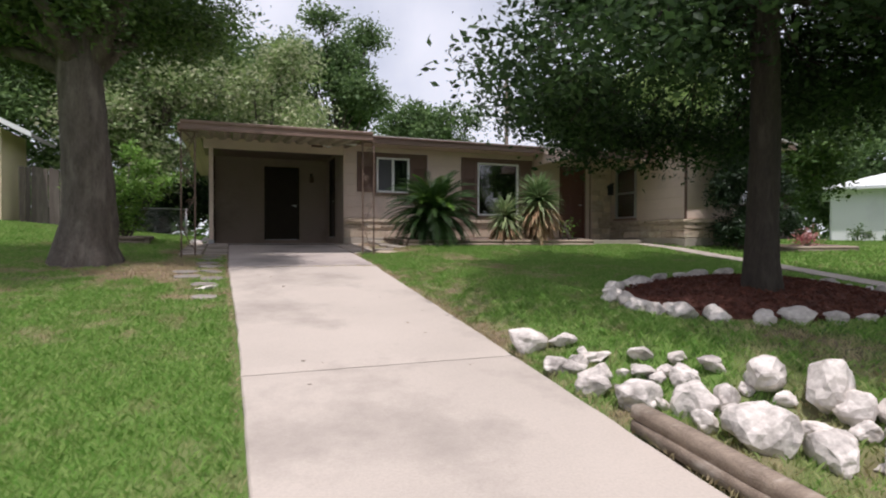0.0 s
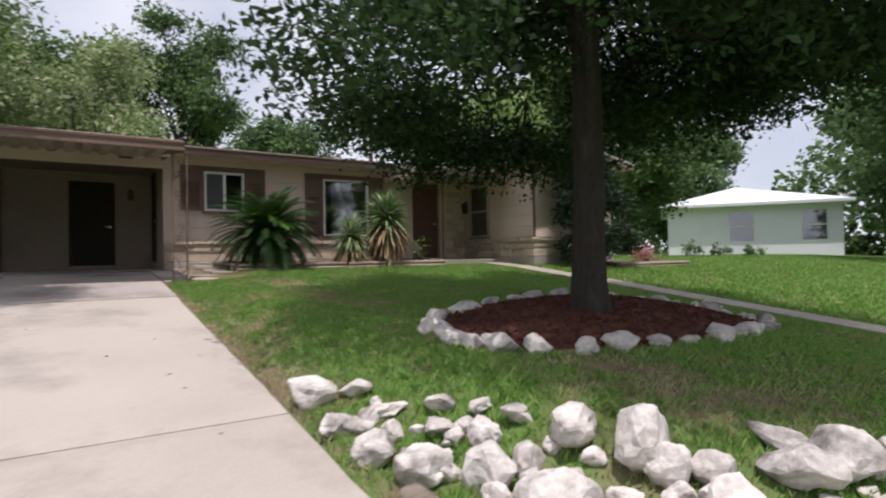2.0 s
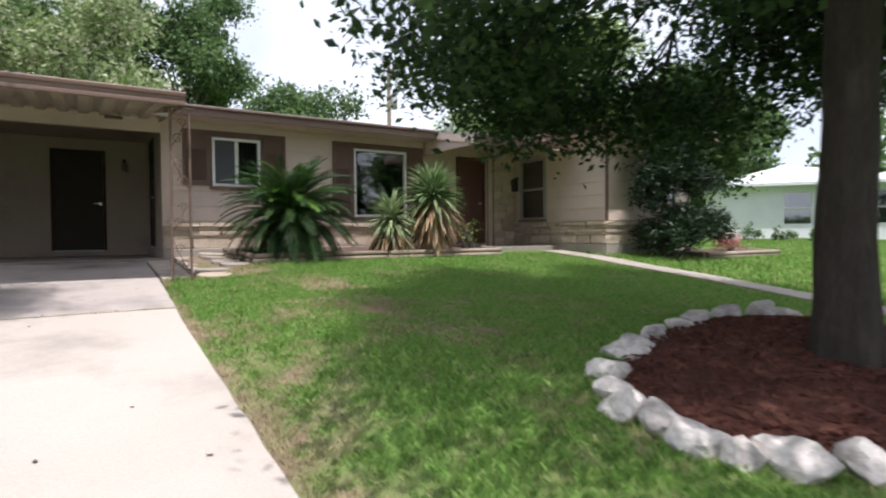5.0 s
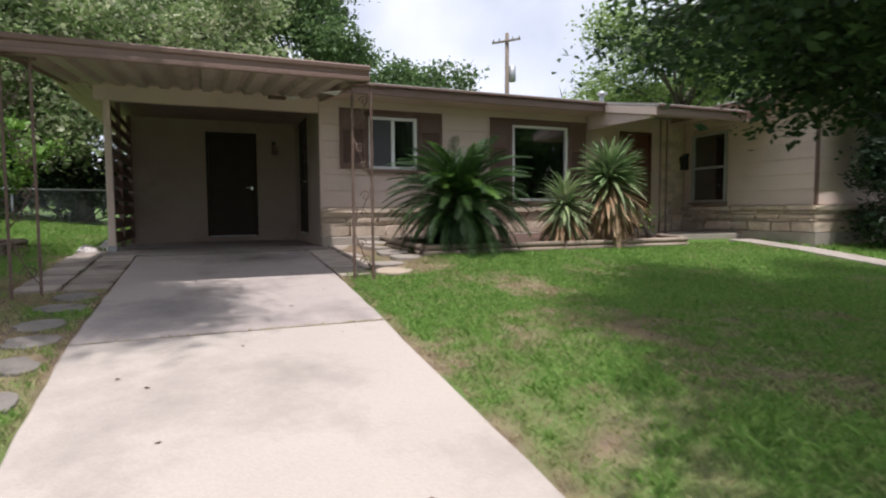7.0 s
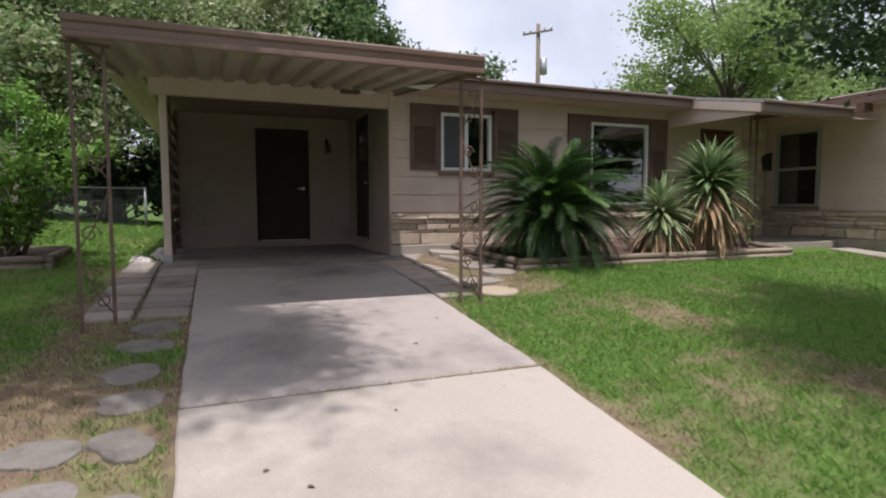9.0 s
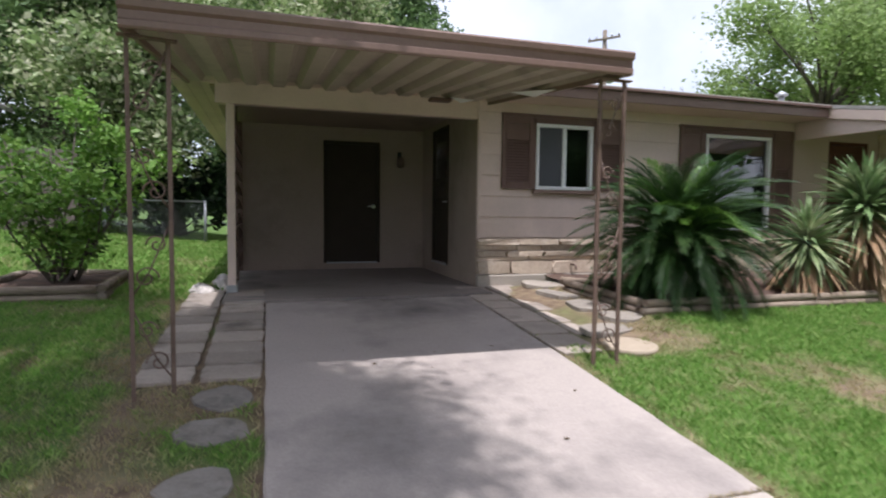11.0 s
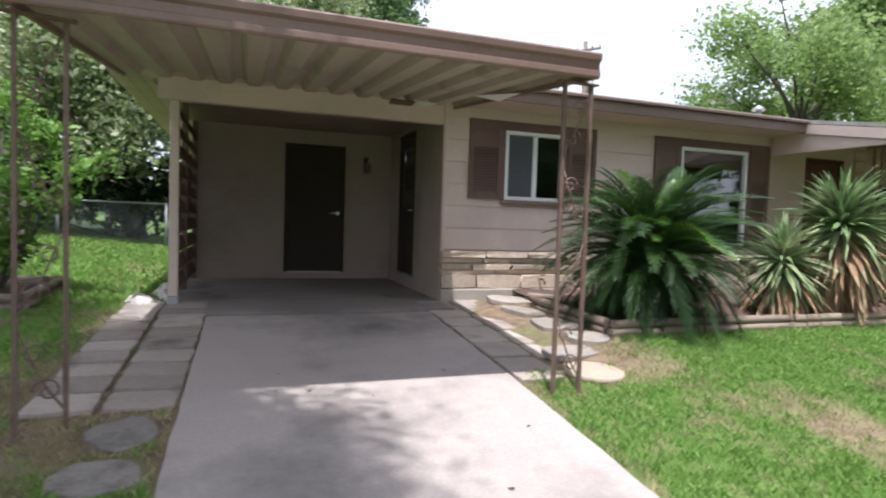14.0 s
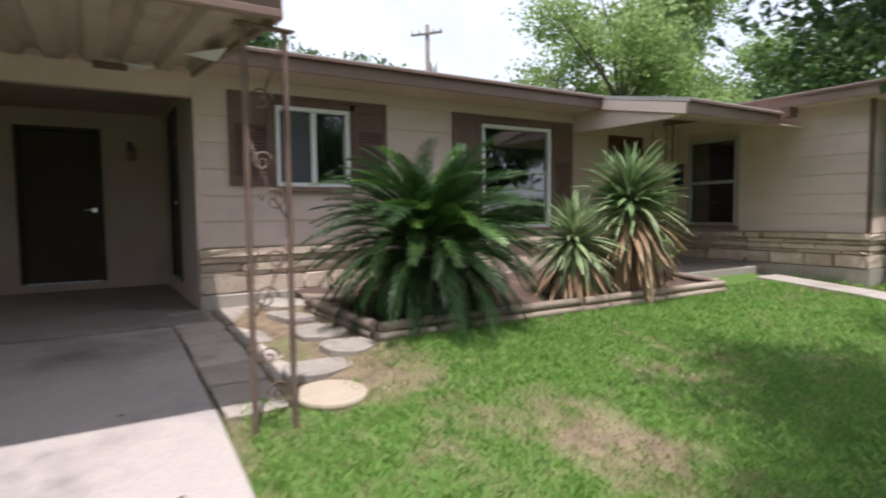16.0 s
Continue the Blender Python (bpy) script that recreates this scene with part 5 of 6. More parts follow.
# ---- trees ----
def tree(name, label, base, r0, fork, blobs, leaf, count, leaf_mat, lean=(0, 0), clump=0.28, group="", flare=1.5, limb_r=0.4, bark=None):
    """Trunk with flared foot, a limb to each blob of the crown, twigs and leaves. blobs: centre and half axes."""
    t = thing(name, label, "tree", base, group)
    B = Vector(base)
    bm = bmesh.new()
    top = Vector((lean[0], lean[1], fork))
    pts = [Vector((0, 0, -0.15))] + [top * f + Vector((0.05 * math.sin(f * 5 + r0), 0.04 * math.cos(f * 4), 0)) * (1 if f > 0.1 else 0) for f in (0.02, 0.08, 0.18, 0.35, 0.55, 0.8, 1.0)]
    tube(bm, pts, [r0 * flare * 1.1, r0 * flare, r0 * (1 + (flare - 1) * 0.5), r0 * (1 + (flare - 1) * 0.2), r0, r0 * 0.93, r0 * 0.88, r0 * 0.8], 18)
    if flare > 1.3 and r0 > 0.15 and not group:
        bm.free()
        bm = bmesh.new()
        radii = [r0 * flare * 1.1, r0 * flare, r0 * (1 + (flare - 1) * 0.5), r0 * (1 + (flare - 1) * 0.2), r0, r0 * 0.93, r0 * 0.88, r0 * 0.8]
        fine, fr_ = [], []
        for i in range(len(pts) - 1):
            m = 2 if i < 3 else 8
            for j in range(m):
                fine.append(pts[i].lerp(pts[i + 1], j / m))
                fr_.append(radii[i] + (radii[i + 1] - radii[i]) * j / m)
        tube(bm, fine + [pts[-1]], fr_ + [radii[-1]], 56)
        for v in bm.verts:
            a = math.atan2(v.co.y, v.co.x)
            ridge = abs(noise.noise(Vector((math.cos(a) * 5.5, math.sin(a) * 5.5, v.co.z * 1.1)))) + 0.5 * abs(noise.noise(Vector((math.cos(a) * 12, math.sin(a) * 12, v.co.z * 3))))
            v.co.xy *= 1 - 0.13 * ridge + 0.05
    for v in bm.verts:
        a = math.atan2(v.co.y, v.co.x)
        v.co.xy *= 1 + 0.07 * math.sin(a * 5 + v.co.z) * max(0, 1 - v.co.z / 1.2) + 0.04 * noise.noise(v.co * 4)
    part("trunk", bm, bark or BARK, t)
    leaves = []
    total = sum(b[1][0] * b[1][1] * b[1][2] for b in blobs)
    lr = random.Random(len(blobs) + int(base[0] * 10))
    for cb, rb in blobs:
        cc = Vector(cb) - B
        start = top * lr.uniform(0.75, 1.0)
        bm = bmesh.new()
        mid = start.lerp(cc, 0.5) + Vector((lr.uniform(-0.2, 0.2), lr.uniform(-0.2, 0.2), lr.uniform(0.0, 0.35)))
        end = cc + Vector((lr.uniform(-0.3, 0.3), lr.uniform(-0.3, 0.3), 0.2))
        tube(bm, [start, start.lerp(mid, 0.5) + Vector((0, 0, 0.08)), mid, mid.lerp(end, 0.5), end], [r0 * limb_r, r0 * limb_r * 0.8, r0 * limb_r * 0.55, r0 * limb_r * 0.35, 0.012], 7)
        m = max(4, int(count * rb[0] * rb[1] * rb[2] / total / 30))
        spots = in_blob(m, cc, rb, 0.5)
        for sp in spots[:6]:
            tube(bm, [mid.lerp(end, 0.6), Vector(sp) * 0.5 + (mid + end) * 0.25, Vector(sp)], [r0 * 0.10, r0 * 0.06, 0.005], 5)
        part("limb", bm, bark or BARK, t)
        pts_l = np.repeat(spots, 30, 0)
        leaves.append(pts_l + rng.normal(size=pts_l.shape) * clump * np.array([1, 1, 0.7]))
    vv, qq = leaf_quads(np.concatenate(leaves), *leaf)
    part("crown", flat_mesh("crown", vv, qq, leaf_mat), None, t)
    return t


def crown(c, r, n, size, seed, flat=1.0):
    g = random.Random(seed)
    out = []
    while len(out) < n:
        p = Vector((g.uniform(-1, 1), g.uniform(-1, 1), g.uniform(-1, 1)))
        if p.length < 1:
            k = g.uniform(0.75, 1.25) * size
            out.append(((c[0] + p.x * r[0], c[1] + p.y * r[1], c[2] + p.z * r[2]), (k, k, k * 0.7 * flat)))
    return out


zt = land1(6.08, 6.2)
# The clusters at z 4.9 to 5.3 are unseen, added to shade the lawn.
oak_low = [((3.5, 6.6, 2.95), (0.75, 0.8, 0.45)), ((3.9, 5.5, 3.0), (0.8, 0.7, 0.45)), ((4.6, 7.6, 2.9), (0.9, 0.8, 0.45)), ((5.4, 8.6, 3.0), (0.9, 0.8, 0.5)), ((6.8, 9.2, 2.9), (0.9, 0.8, 0.5)), ((8.2, 8.6, 2.8), (0.9, 0.9, 0.5)),
           ((9.1, 7.4, 3.15), (0.8, 0.8, 0.45)), ((9.0, 6.0, 3.3), (0.8, 0.8, 0.45)), ((8.3, 4.8, 3.4), (0.8, 0.8, 0.4)), ((7.2, 4.0, 3.1), (0.9, 0.8, 0.5)), ((5.4, 4.3, 3.2), (0.9, 0.8, 0.5)), ((7.6, 6.6, 3.1), (0.9, 0.9, 0.5)), ((5.2, 6.5, 3.3), (0.8, 0.8, 0.5)), ((9.9, 6.6, 3.9), (0.6, 0.6, 0.4)),
           ((4.35, 8.5, 2.98), (0.5, 0.5, 0.32)), ((5.2, 8.7, 2.85), (0.65, 0.55, 0.38)), ((5.9, 9.2, 2.75), (0.7, 0.6, 0.4)), ((7.2, 8.6, 2.75), (0.8, 0.7, 0.45)), ((5.6, 10.5, 3.25), (0.5, 0.5, 0.32)), ((9.0, 4.7, 3.35), (0.7, 0.6, 0.4)), ((8.5, 4.2, 3.15), (0.6, 0.5, 0.32)), ((9.6, 4.0, 3.75), (0.8, 0.6, 0.45)), ((9.0, 4.95, 2.95), (0.3, 0.3, 0.32)), ((4.4, 3.0, 5.0), (0.8, 0.6, 0.35)), ((5.6, 2.7, 5.2), (0.8, 0.6, 0.35)), ((3.8, 3.9, 4.9), (0.6, 0.6, 0.35)), ((7.0, 2.5, 5.3), (0.9, 0.6, 0.4)), ((6.3, 3.0, 4.6), (0.9, 0.8, 0.5)), ((8.2, 3.0, 4.5), (0.9, 0.8, 0.5)), ((4.6, 3.4, 4.6), (0.8, 0.7, 0.4)), ((6.4, 10.9, 3.5), (0.6, 0.55, 0.35)), ((7.1, 10.5, 3.4), (0.65, 0.6, 0.4)), ((7.9, 7.6, 3.3), (0.8, 0.7, 0.45)), ((8.6, 8.2, 3.9), (0.8, 0.8, 0.5)), ((9.2, 5.6, 3.7), (0.9, 0.8, 0.5)), ((8.6, 6.4, 3.5), (0.9, 0.8, 0.5)), ((10.2, 5.4, 3.9), (0.8, 0.8, 0.5)), ((10.4, 6.9, 3.6), (0.8, 0.8, 0.5))]
tree("oak_tree", "dark green oak with a grey trunk in the mulched bed", (6.08, 6.2, zt), 0.152, 4.2,
     # Both higher crowns and the closing list: unseen foliage added for shade and sky blocking.
     crown((7.1, 6.0, 5.4), (3.4, 3.9, 1.9), 50, 0.85, 4) + crown((7.3, 6.2, 7.4), (3.4, 3.3, 0.9), 26, 1.0, 14) + crown((6.5, 2.5, 6.9), (1.9, 1.2, 0.6), 18, 0.9, 24) + oak_low + [((5.4, 2.8, 6.0), (0.9, 0.8, 0.5)), ((7.2, 2.2, 6.1), (1.0, 0.8, 0.5)), ((8.8, 2.6, 5.9), (1.0, 0.9, 0.5)), ((4.5, 3.6, 5.8), (0.8, 0.8, 0.4)), ((10.2, 4.2, 5.6), (0.9, 0.9, 0.5)), ((6.3, 3.4, 6.3), (0.9, 0.9, 0.5)), ((8.0, 3.8, 6.2), (0.9, 0.9, 0.5))],
     (0.080, 0.040), 440000, OAK, clump=0.21, flare=1.32, limb_r=0.22, bark=SHADED_OAK_BARK)
zl = land1(-1.33, 11.2)
tree("shade_tree", "tall tree with thick grey furrowed bark by the drive", (-1.36, 11.2, zl), 0.325, 3.5,
     # Clusters at x 0.1-0.55, z 6.4-7.2 are unseen, added to dapple the drive.
     crown((-1.9, 10.8, 7.6), (2.7, 2.7, 1.5), 7, 0.75, 9) + [((-0.5, 11.7, 4.6), (0.85, 0.7, 0.55)), ((-1.4, 10.7, 4.5), (0.9, 0.7, 0.5)), ((-2.5, 11.0, 4.4), (0.9, 0.8, 0.55)), ((0.25, 12.2, 4.9), (0.65, 0.6, 0.4)), ((-3.5, 11.5, 4.2), (0.8, 0.8, 0.5)), ((-0.2, 12.8, 4.9), (0.7, 0.7, 0.45)), ((-0.3, 10.4, 5.2), (0.7, 0.8, 0.4)), ((-3.4, 12.4, 4.5), (0.9, 0.9, 0.6)), ((-3.0, 10.2, 4.6), (0.8, 0.8, 0.5)), ((-2.2, 13.4, 4.4), (0.8, 0.7, 0.5)), ((0.1, 9.7, 6.5), (0.8, 0.8, 0.4)), ((0.2, 10.7, 6.4), (0.7, 0.7, 0.4)), ((0.55, 9.3, 6.7), (0.55, 0.6, 0.35)), ((0.4, 10.0, 6.9), (0.55, 0.6, 0.35)), ((0.45, 9.5, 7.0), (0.5, 0.7, 0.3)), ((0.3, 9.9, 7.2), (0.5, 0.6, 0.3)), ((-2.4, 8.6, 6.4), (0.9, 0.9, 0.5))],
     (0.09, 0.035), 112000, LEFT_LEAF, clump=0.27, flare=1.45, limb_r=0.42)


def back_tree(label, x, y, h, r, mat, count, seed, leaf=(0.24, 0.13), low=0.25, name="background_tree", size=0.33):
    z = land1(x, min(y, 190))
    c = (x, y, z + h * (0.5 + low / 2))
    return tree(name, label, (x, y, z), 0.12 + h * 0.012, h * 0.42, crown(c, (r * 0.8, r * 0.8, h * (0.5 - low / 2) * 0.85), 22, r * size, seed), leaf, count, mat, clump=0.35, group="trees behind the houses", limb_r=0.3)


FAR, NEAR = (0.19, 0.11), (0.15, 0.08)
PALE = "pale flowering privet tree behind the carport"
back_tree(PALE, -1.8, 25.0, 9.8, 3.2, PRIVET, 36000, 21, NEAR, 0.02)
back_tree(PALE, 2.2, 27.0, 9.0, 3.2, PRIVET, 32000, 22, NEAR, 0.05)
back_tree("dark drooping tree behind the grey fence", -5.0, 26.5, 11.0, 3.2, WEEP, 36000, 23, (0.2, 0.06), 0.02)
back_tree("dark drooping tree behind the grey fence", -9.5, 29.5, 13.0, 4.4, WEEP, 34000, 24, (0.22, 0.08), 0.02)
back_tree("tall dark tree behind the house", 6.4, 35.0, 14.8, 3.4, FAR_LEAF, 34000, 25, FAR, 0.2)
back_tree("round green tree behind the house", 15.6, 44.0, 12.0, 5.0, FAR_LEAF, 30000, 26, (0.26, 0.15), 0.1)
back_tree("dark green tree behind the house", 0.5, 38.0, 13.0, 4.6, FAR_LEAF, 26000, 27, (0.26, 0.15), 0.05)
back_tree("light green tree behind the wing", 19.4, 24.0, 11.2, 5.2, LIGHT_LEAF, 36000, 28, NEAR, 0.15, size=0.21)
back_tree("light green tree behind the wing", 25.5, 26.0, 12.0, 5.2, LIGHT_LEAF, 30000, 29, FAR, 0.1, size=0.21)
back_tree("green tree beside the neighbour's house", 20.0, 17.2, 7.0, 2.4, LEFT_LEAF, 22000, 30, NEAR, 0.05)
back_tree("green tree behind the neighbour's house", 37.0, 27.0, 9.0, 5.0, FAR_LEAF, 20000, 31, (0.28, 0.16), 0.1)
back_tree("tall tree on the neighbouring lawn", 29.0, 8.6, 10.5, 4.6, FAR_LEAF, 40000, 32, FAR, 0.02)
back_tree("tall tree on the neighbouring lawn", 38.0, 13.0, 11.0, 5.0, FAR_LEAF, 26000, 33, (0.28, 0.16), 0.02)
back_tree("tall tree across the street", 22.0, -6.0, 10.0, 5.0, FAR_LEAF, 16000, 34, (0.3, 0.18), 0.25)
back_tree("dark tree beside the neighbour's house", -14.5, 24.0, 10.0, 4.0, FAR_LEAF, 20000, 35, (0.22, 0.12), 0.1)

# distant woods closing the view all round
n = 80000
ang = rng.random(n) * 2 * np.pi
rad = 62 + rng.random(n) * 14
wide = np.where(np.sin(ang) < -0.1, 0.35, 1.0)
hh = 8.0 + 3.5 * np.sin(ang * 9) + 2.5 * np.sin(ang * 23 + 1) + rng.normal(size=n) * 0.8
wx, wy = 6 + rad * np.cos(ang), 12 + rad * np.sin(ang)
vv, qq = leaf_quads(np.stack([wx, wy, 0.8 + hh * wide * rng.random(n) ** 0.8], -1), 0.8, 0.5, 0.2)
tagged(new("distant_woods", flat_mesh("distant_woods", vv, qq, FAR_LEAF)), "dark green belt of distant trees", "trees", kind="stuff")

# bare branched tree and utility pole behind the house
pole = thing("utility_pole", "weathered wooden utility pole with a crossarm", "pole", (17.4, 34.9, 1.35))
part("mast", tube(bmesh.new(), [(0, 0, -0.3), (0, 0, 5), (0, 0, 10.3)], [0.16, 0.14, 0.11], 12), POLE_WOOD, pole)
arm = part("crossarm", soft_box(-0.85, 0.85, -0.17, -0.09, 9.78, 9.88, 0.01), POLE_WOOD, pole)
arm.rotation_euler = (0, 0, radians(-52))
for dx in (-0.78, -0.4, 0.4, 0.78):
    part("insulator", tube(bmesh.new(), [(dx, -0.13, 9.9), (dx, -0.13, 10.06)], [0.05, 0.03], 8), GALV, arm)
part("transformer", tube(bmesh.new(), [(0.28, -0.1, 7.6), (0.28, -0.1, 7.65), (0.28, -0.1, 8.45), (0.28, -0.1, 8.5)], [0.12, 0.2, 0.2, 0.1], 14), GALV, pole, "grey metal transformer can")
bare_tree = thing("bare_tree", "leafless tree with thin grey branches", "tree", (20.2, 33.0, 1.35))
bt = random.Random(8)
bm = bmesh.new()
tube(bm, [(0, 0, -0.2), (0.1, 0, 2.5), (0.0, 0.1, 4.5)], [0.16, 0.12, 0.09], 8)
part("trunk", bm, BARK, bare_tree)
for k in range(16):
    a = bt.uniform(0, 6.28)
    p = Vector((0, 0.1, 3.8 + bt.random() * 0.7))
    bm = bmesh.new()
    q = p + Vector((math.cos(a) * 0.8, math.sin(a) * 0.8, bt.uniform(0.8, 1.5)))
    e = q + Vector((math.cos(a) * 0.9, math.sin(a) * 0.9, bt.uniform(0.4, 1.4)))
    tube(bm, [p, q, e], [0.06, 0.035, 0.01], 5)
    for j in range(6):
        s0 = p.lerp(q, bt.random()) if j < 2 else q.lerp(e, bt.random())
        tube(bm, [s0, s0 + Vector((bt.uniform(-0.7, 0.7), bt.uniform(-0.7, 0.7), bt.uniform(0.1, 0.9)))], [0.018, 0.006], 4)
    part("branch", bm, BARK, bare_tree)


# ---- shrubs ----
def bush(name, label, at, blobs, leaf, count, mat, stems=9):
    b = thing(name, label, "shrub", at)
    st = random.Random(int(at[0] * 31))
    leaves = []
    total = sum(r[0] * r[1] * r[2] for _, r in blobs)
    for k in range(stems):
        cb, rb = blobs[k % len(blobs)]
        cc = Vector(cb) - Vector(at)
        bm = bmesh.new()
        s0 = Vector((st.uniform(-0.12, 0.12), st.uniform(-0.12, 0.12), -0.05))
        tube(bm, [s0, s0.lerp(cc, 0.5) + Vector((st.uniform(-0.1, 0.1), st.uniform(-0.1, 0.1), 0)), cc + Vector((st.uniform(-0.2, 0.2), st.uniform(-0.2, 0.2), rb[2] * 0.6))], [0.02, 0.013, 0.004], 5)
        part("stem", bm, BARK, b)
    for cb, rb in blobs:
        m = max(4, int(count * rb[0] * rb[1] * rb[2] / total / 20))
        sp = np.repeat(in_blob(m, Vector(cb) - Vector(at), rb, 0.5), 20, 0)
        leaves.append(sp + rng.normal(size=sp.shape) * 0.07)
    vv, qq = leaf_quads(np.concatenate(leaves), *leaf)
    part("foliage", flat_mesh("foliage", vv, qq, mat), None, b)
    return b


zs = land1(-1.6, 15.9)
bush("leafy_shrub", "bright green leafy shrub in the timber bed", (-1.6, 15.9, zs + 0.08),
     [((-1.55, 15.9, zs + 0.6), (0.45, 0.4, 0.4)), ((-1.95, 15.7, zs + 0.95), (0.45, 0.4, 0.3)), ((-1.2, 15.9, zs + 1.1), (0.5, 0.4, 0.3)), ((-1.75, 16.0, zs + 1.35), (0.5, 0.4, 0.25)), ((-1.3, 16.2, zs + 1.7), (0.4, 0.4, 0.25)), ((-1.45, 16.2, zs + 2.1), (0.28, 0.28, 0.22)), ((-0.75, 16.0, zs + 1.45), (0.45, 0.3, 0.10)), ((-2.35, 15.6, zs + 1.2), (0.4, 0.3, 0.12)), ((-2.2, 15.9, zs + 1.6), (0.3, 0.3, 0.12))],
     (0.085, 0.035), 5600, SHRUB, 18)
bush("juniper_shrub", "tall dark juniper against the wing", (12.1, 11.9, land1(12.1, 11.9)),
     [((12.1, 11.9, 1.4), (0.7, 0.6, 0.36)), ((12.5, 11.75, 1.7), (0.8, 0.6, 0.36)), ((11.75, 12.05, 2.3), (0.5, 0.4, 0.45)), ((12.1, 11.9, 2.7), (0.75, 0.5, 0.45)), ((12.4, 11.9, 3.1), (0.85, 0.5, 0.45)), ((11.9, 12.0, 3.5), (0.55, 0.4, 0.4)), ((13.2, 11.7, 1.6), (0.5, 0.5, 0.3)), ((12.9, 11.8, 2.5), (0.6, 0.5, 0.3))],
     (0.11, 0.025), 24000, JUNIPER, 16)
bush("flowering_shrub", "small pink flowering plant in the wing bed", (14.6, 12.1, land1(14.6, 12.1) + 0.1), [((14.6, 12.1, 1.25), (0.3, 0.3, 0.25))], (0.06, 0.04), 500, FLOWERS, 5)
bush("leafy_shrub", "small green plant under the iron post", (8.55, 13.9, land1(8.5, 13.9) + 0.08), [((8.55, 13.9, 1.5), (0.16, 0.16, 0.28))], (0.05, 0.02), 120, SHRUB, 6)

for x, y, r in ((24.0, 17.1, 0.34), (24.6, 16.2, 0.28), (25.6, 15.4, 0.24)):
    z = land1(x, y)
    bush("leafy_shrub", "low green shrub before the white house", (x, y, z), [((x, y, z + r), (r, r, r * 0.9)), ((x + 0.3, y - 0.3, z + r * 0.8), (r * 0.8, r * 0.8, r * 0.7))], (0.10, 0.05), 420, FAR_LEAF, 5)


hz = land1(-2, 25)
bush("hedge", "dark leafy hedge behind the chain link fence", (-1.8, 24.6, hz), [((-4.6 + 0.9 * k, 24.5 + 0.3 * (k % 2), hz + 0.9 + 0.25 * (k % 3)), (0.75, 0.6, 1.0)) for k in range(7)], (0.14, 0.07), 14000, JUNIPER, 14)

hz = land1(36, 10)
bush("hedge", "dark hedge along the far side of the neighbouring lawn", (36.5, 10.0, hz), [((33.5 + 0.75 * k, 16.0 - 1.35 * k, hz + 0.75 + 0.2 * (k % 3)), (1.3, 1.0, 0.95)) for k in range(10)], (0.24, 0.13), 9000, LEFT_LEAF, 12)


# ---- sago palm ----
def frond_mesh(length, arch, seed, mat=None):
    """A feather frond along +x that rises and bows over: stem and two rows of narrow leaflets."""
    fr = random.Random(seed)
    n = 54
    pts = []
    for i in range(13):
        s = i / 12
        pts.append(Vector((length * s * (1 - 0.18 * arch * s), 0, length * (0.42 * s - arch * 0.62 * s * s))))
    bm = bmesh.new()
    tube(bm, pts, [0.010 * (1 - 0.8 * i / 12) for i in range(13)], 5)
    for i in range(n):
        s = 0.14 + 0.86 * i / n
        k = min(int(s * 12), 11)
        p = pts[k].lerp(pts[k + 1], s * 12 - k)
        t = (pts[k + 1] - pts[k]).normalized()
        up = Vector((0, 1, 0)).cross(t) * -1
        ll = 0.185 * math.sin(math.pi * (0.14 + 0.82 * s)) ** 0.6
        for side in (-1, 1):
            lw = ll * fr.uniform(0.85, 1.12)
            d = (t * fr.uniform(0.75, 1.1) + Vector((0, side * 0.75, 0)) + up * fr.uniform(0.15, 0.4)).normalized()
            w = t * 0.0054
            a, b = bm.verts.new(p - w), bm.verts.new(p + w)
            m = p + d * lw * 0.55
            c1, c2 = bm.verts.new(m + w), bm.verts.new(m - w)
            e = bm.verts.new(p + d * lw - Vector((0, 0, 0.022)))
            bm.faces.new((a, b, c1, c2))
            bm.faces.new((c2, c1, e))
    return mesh_of("frond", bm, mat or SAGO)


FRONDS = [frond_mesh(1.2 + 0.1 * (i % 3), 0.62 + 0.19 * i, i) for i in range(6)]
sago = thing("sago_palm", "large sago palm with dark glossy arching fronds", "palm", (5.02, 13.95, land1(5, 13.9) + 0.05))
heart = Vector((-0.12, -0.30, 0.60))
bm = bmesh.new()
tube(bm, [(0, 0, -0.05), (0, -0.05, 0.22), (-0.06, -0.18, 0.44), heart], [0.15, 0.15, 0.14, 0.09], 14)
for v in bm.verts:
    v.co += v.co.normalized() * 0.02 * noise.noise(v.co * 22)
part("trunk", bm, SAGO_TRUNK, sago)
part("cone", tube(bmesh.new(), [heart, heart + Vector((0, -0.02, 0.06)), heart + Vector((0, -0.02, 0.12))], [0.07, 0.06, 0.015], 10), SAGO_TRUNK, sago, "pale fuzzy heart of the palm")
sg = random.Random(2)
for k in range(270):
    a = k * 137.5 + sg.uniform(-12, 12)
    f = k / 270
    tilt = 76 - 112 * f + sg.uniform(-8, 8)
    if 205 < a % 360 < 295 and (f > 0.62 or f > 0.4 and k % 3) and k % 3:
        continue
    ob = part("frond", FRONDS[min(5, max(0, int(f * 3 + sg.uniform(0, 2.5))))], None, sago)
    sc = sg.uniform(0.85, 1.08) * (1.0 - 0.1 * f)
    ob.matrix_local = Matrix.Translation(heart + Vector((0, 0, 0.02 - 0.12 * f))) @ pose(0, 0, 0, sg.uniform(-25, 25), -tilt + 20, a) @ Matrix.Diagonal((sc, sc, sc, 1))

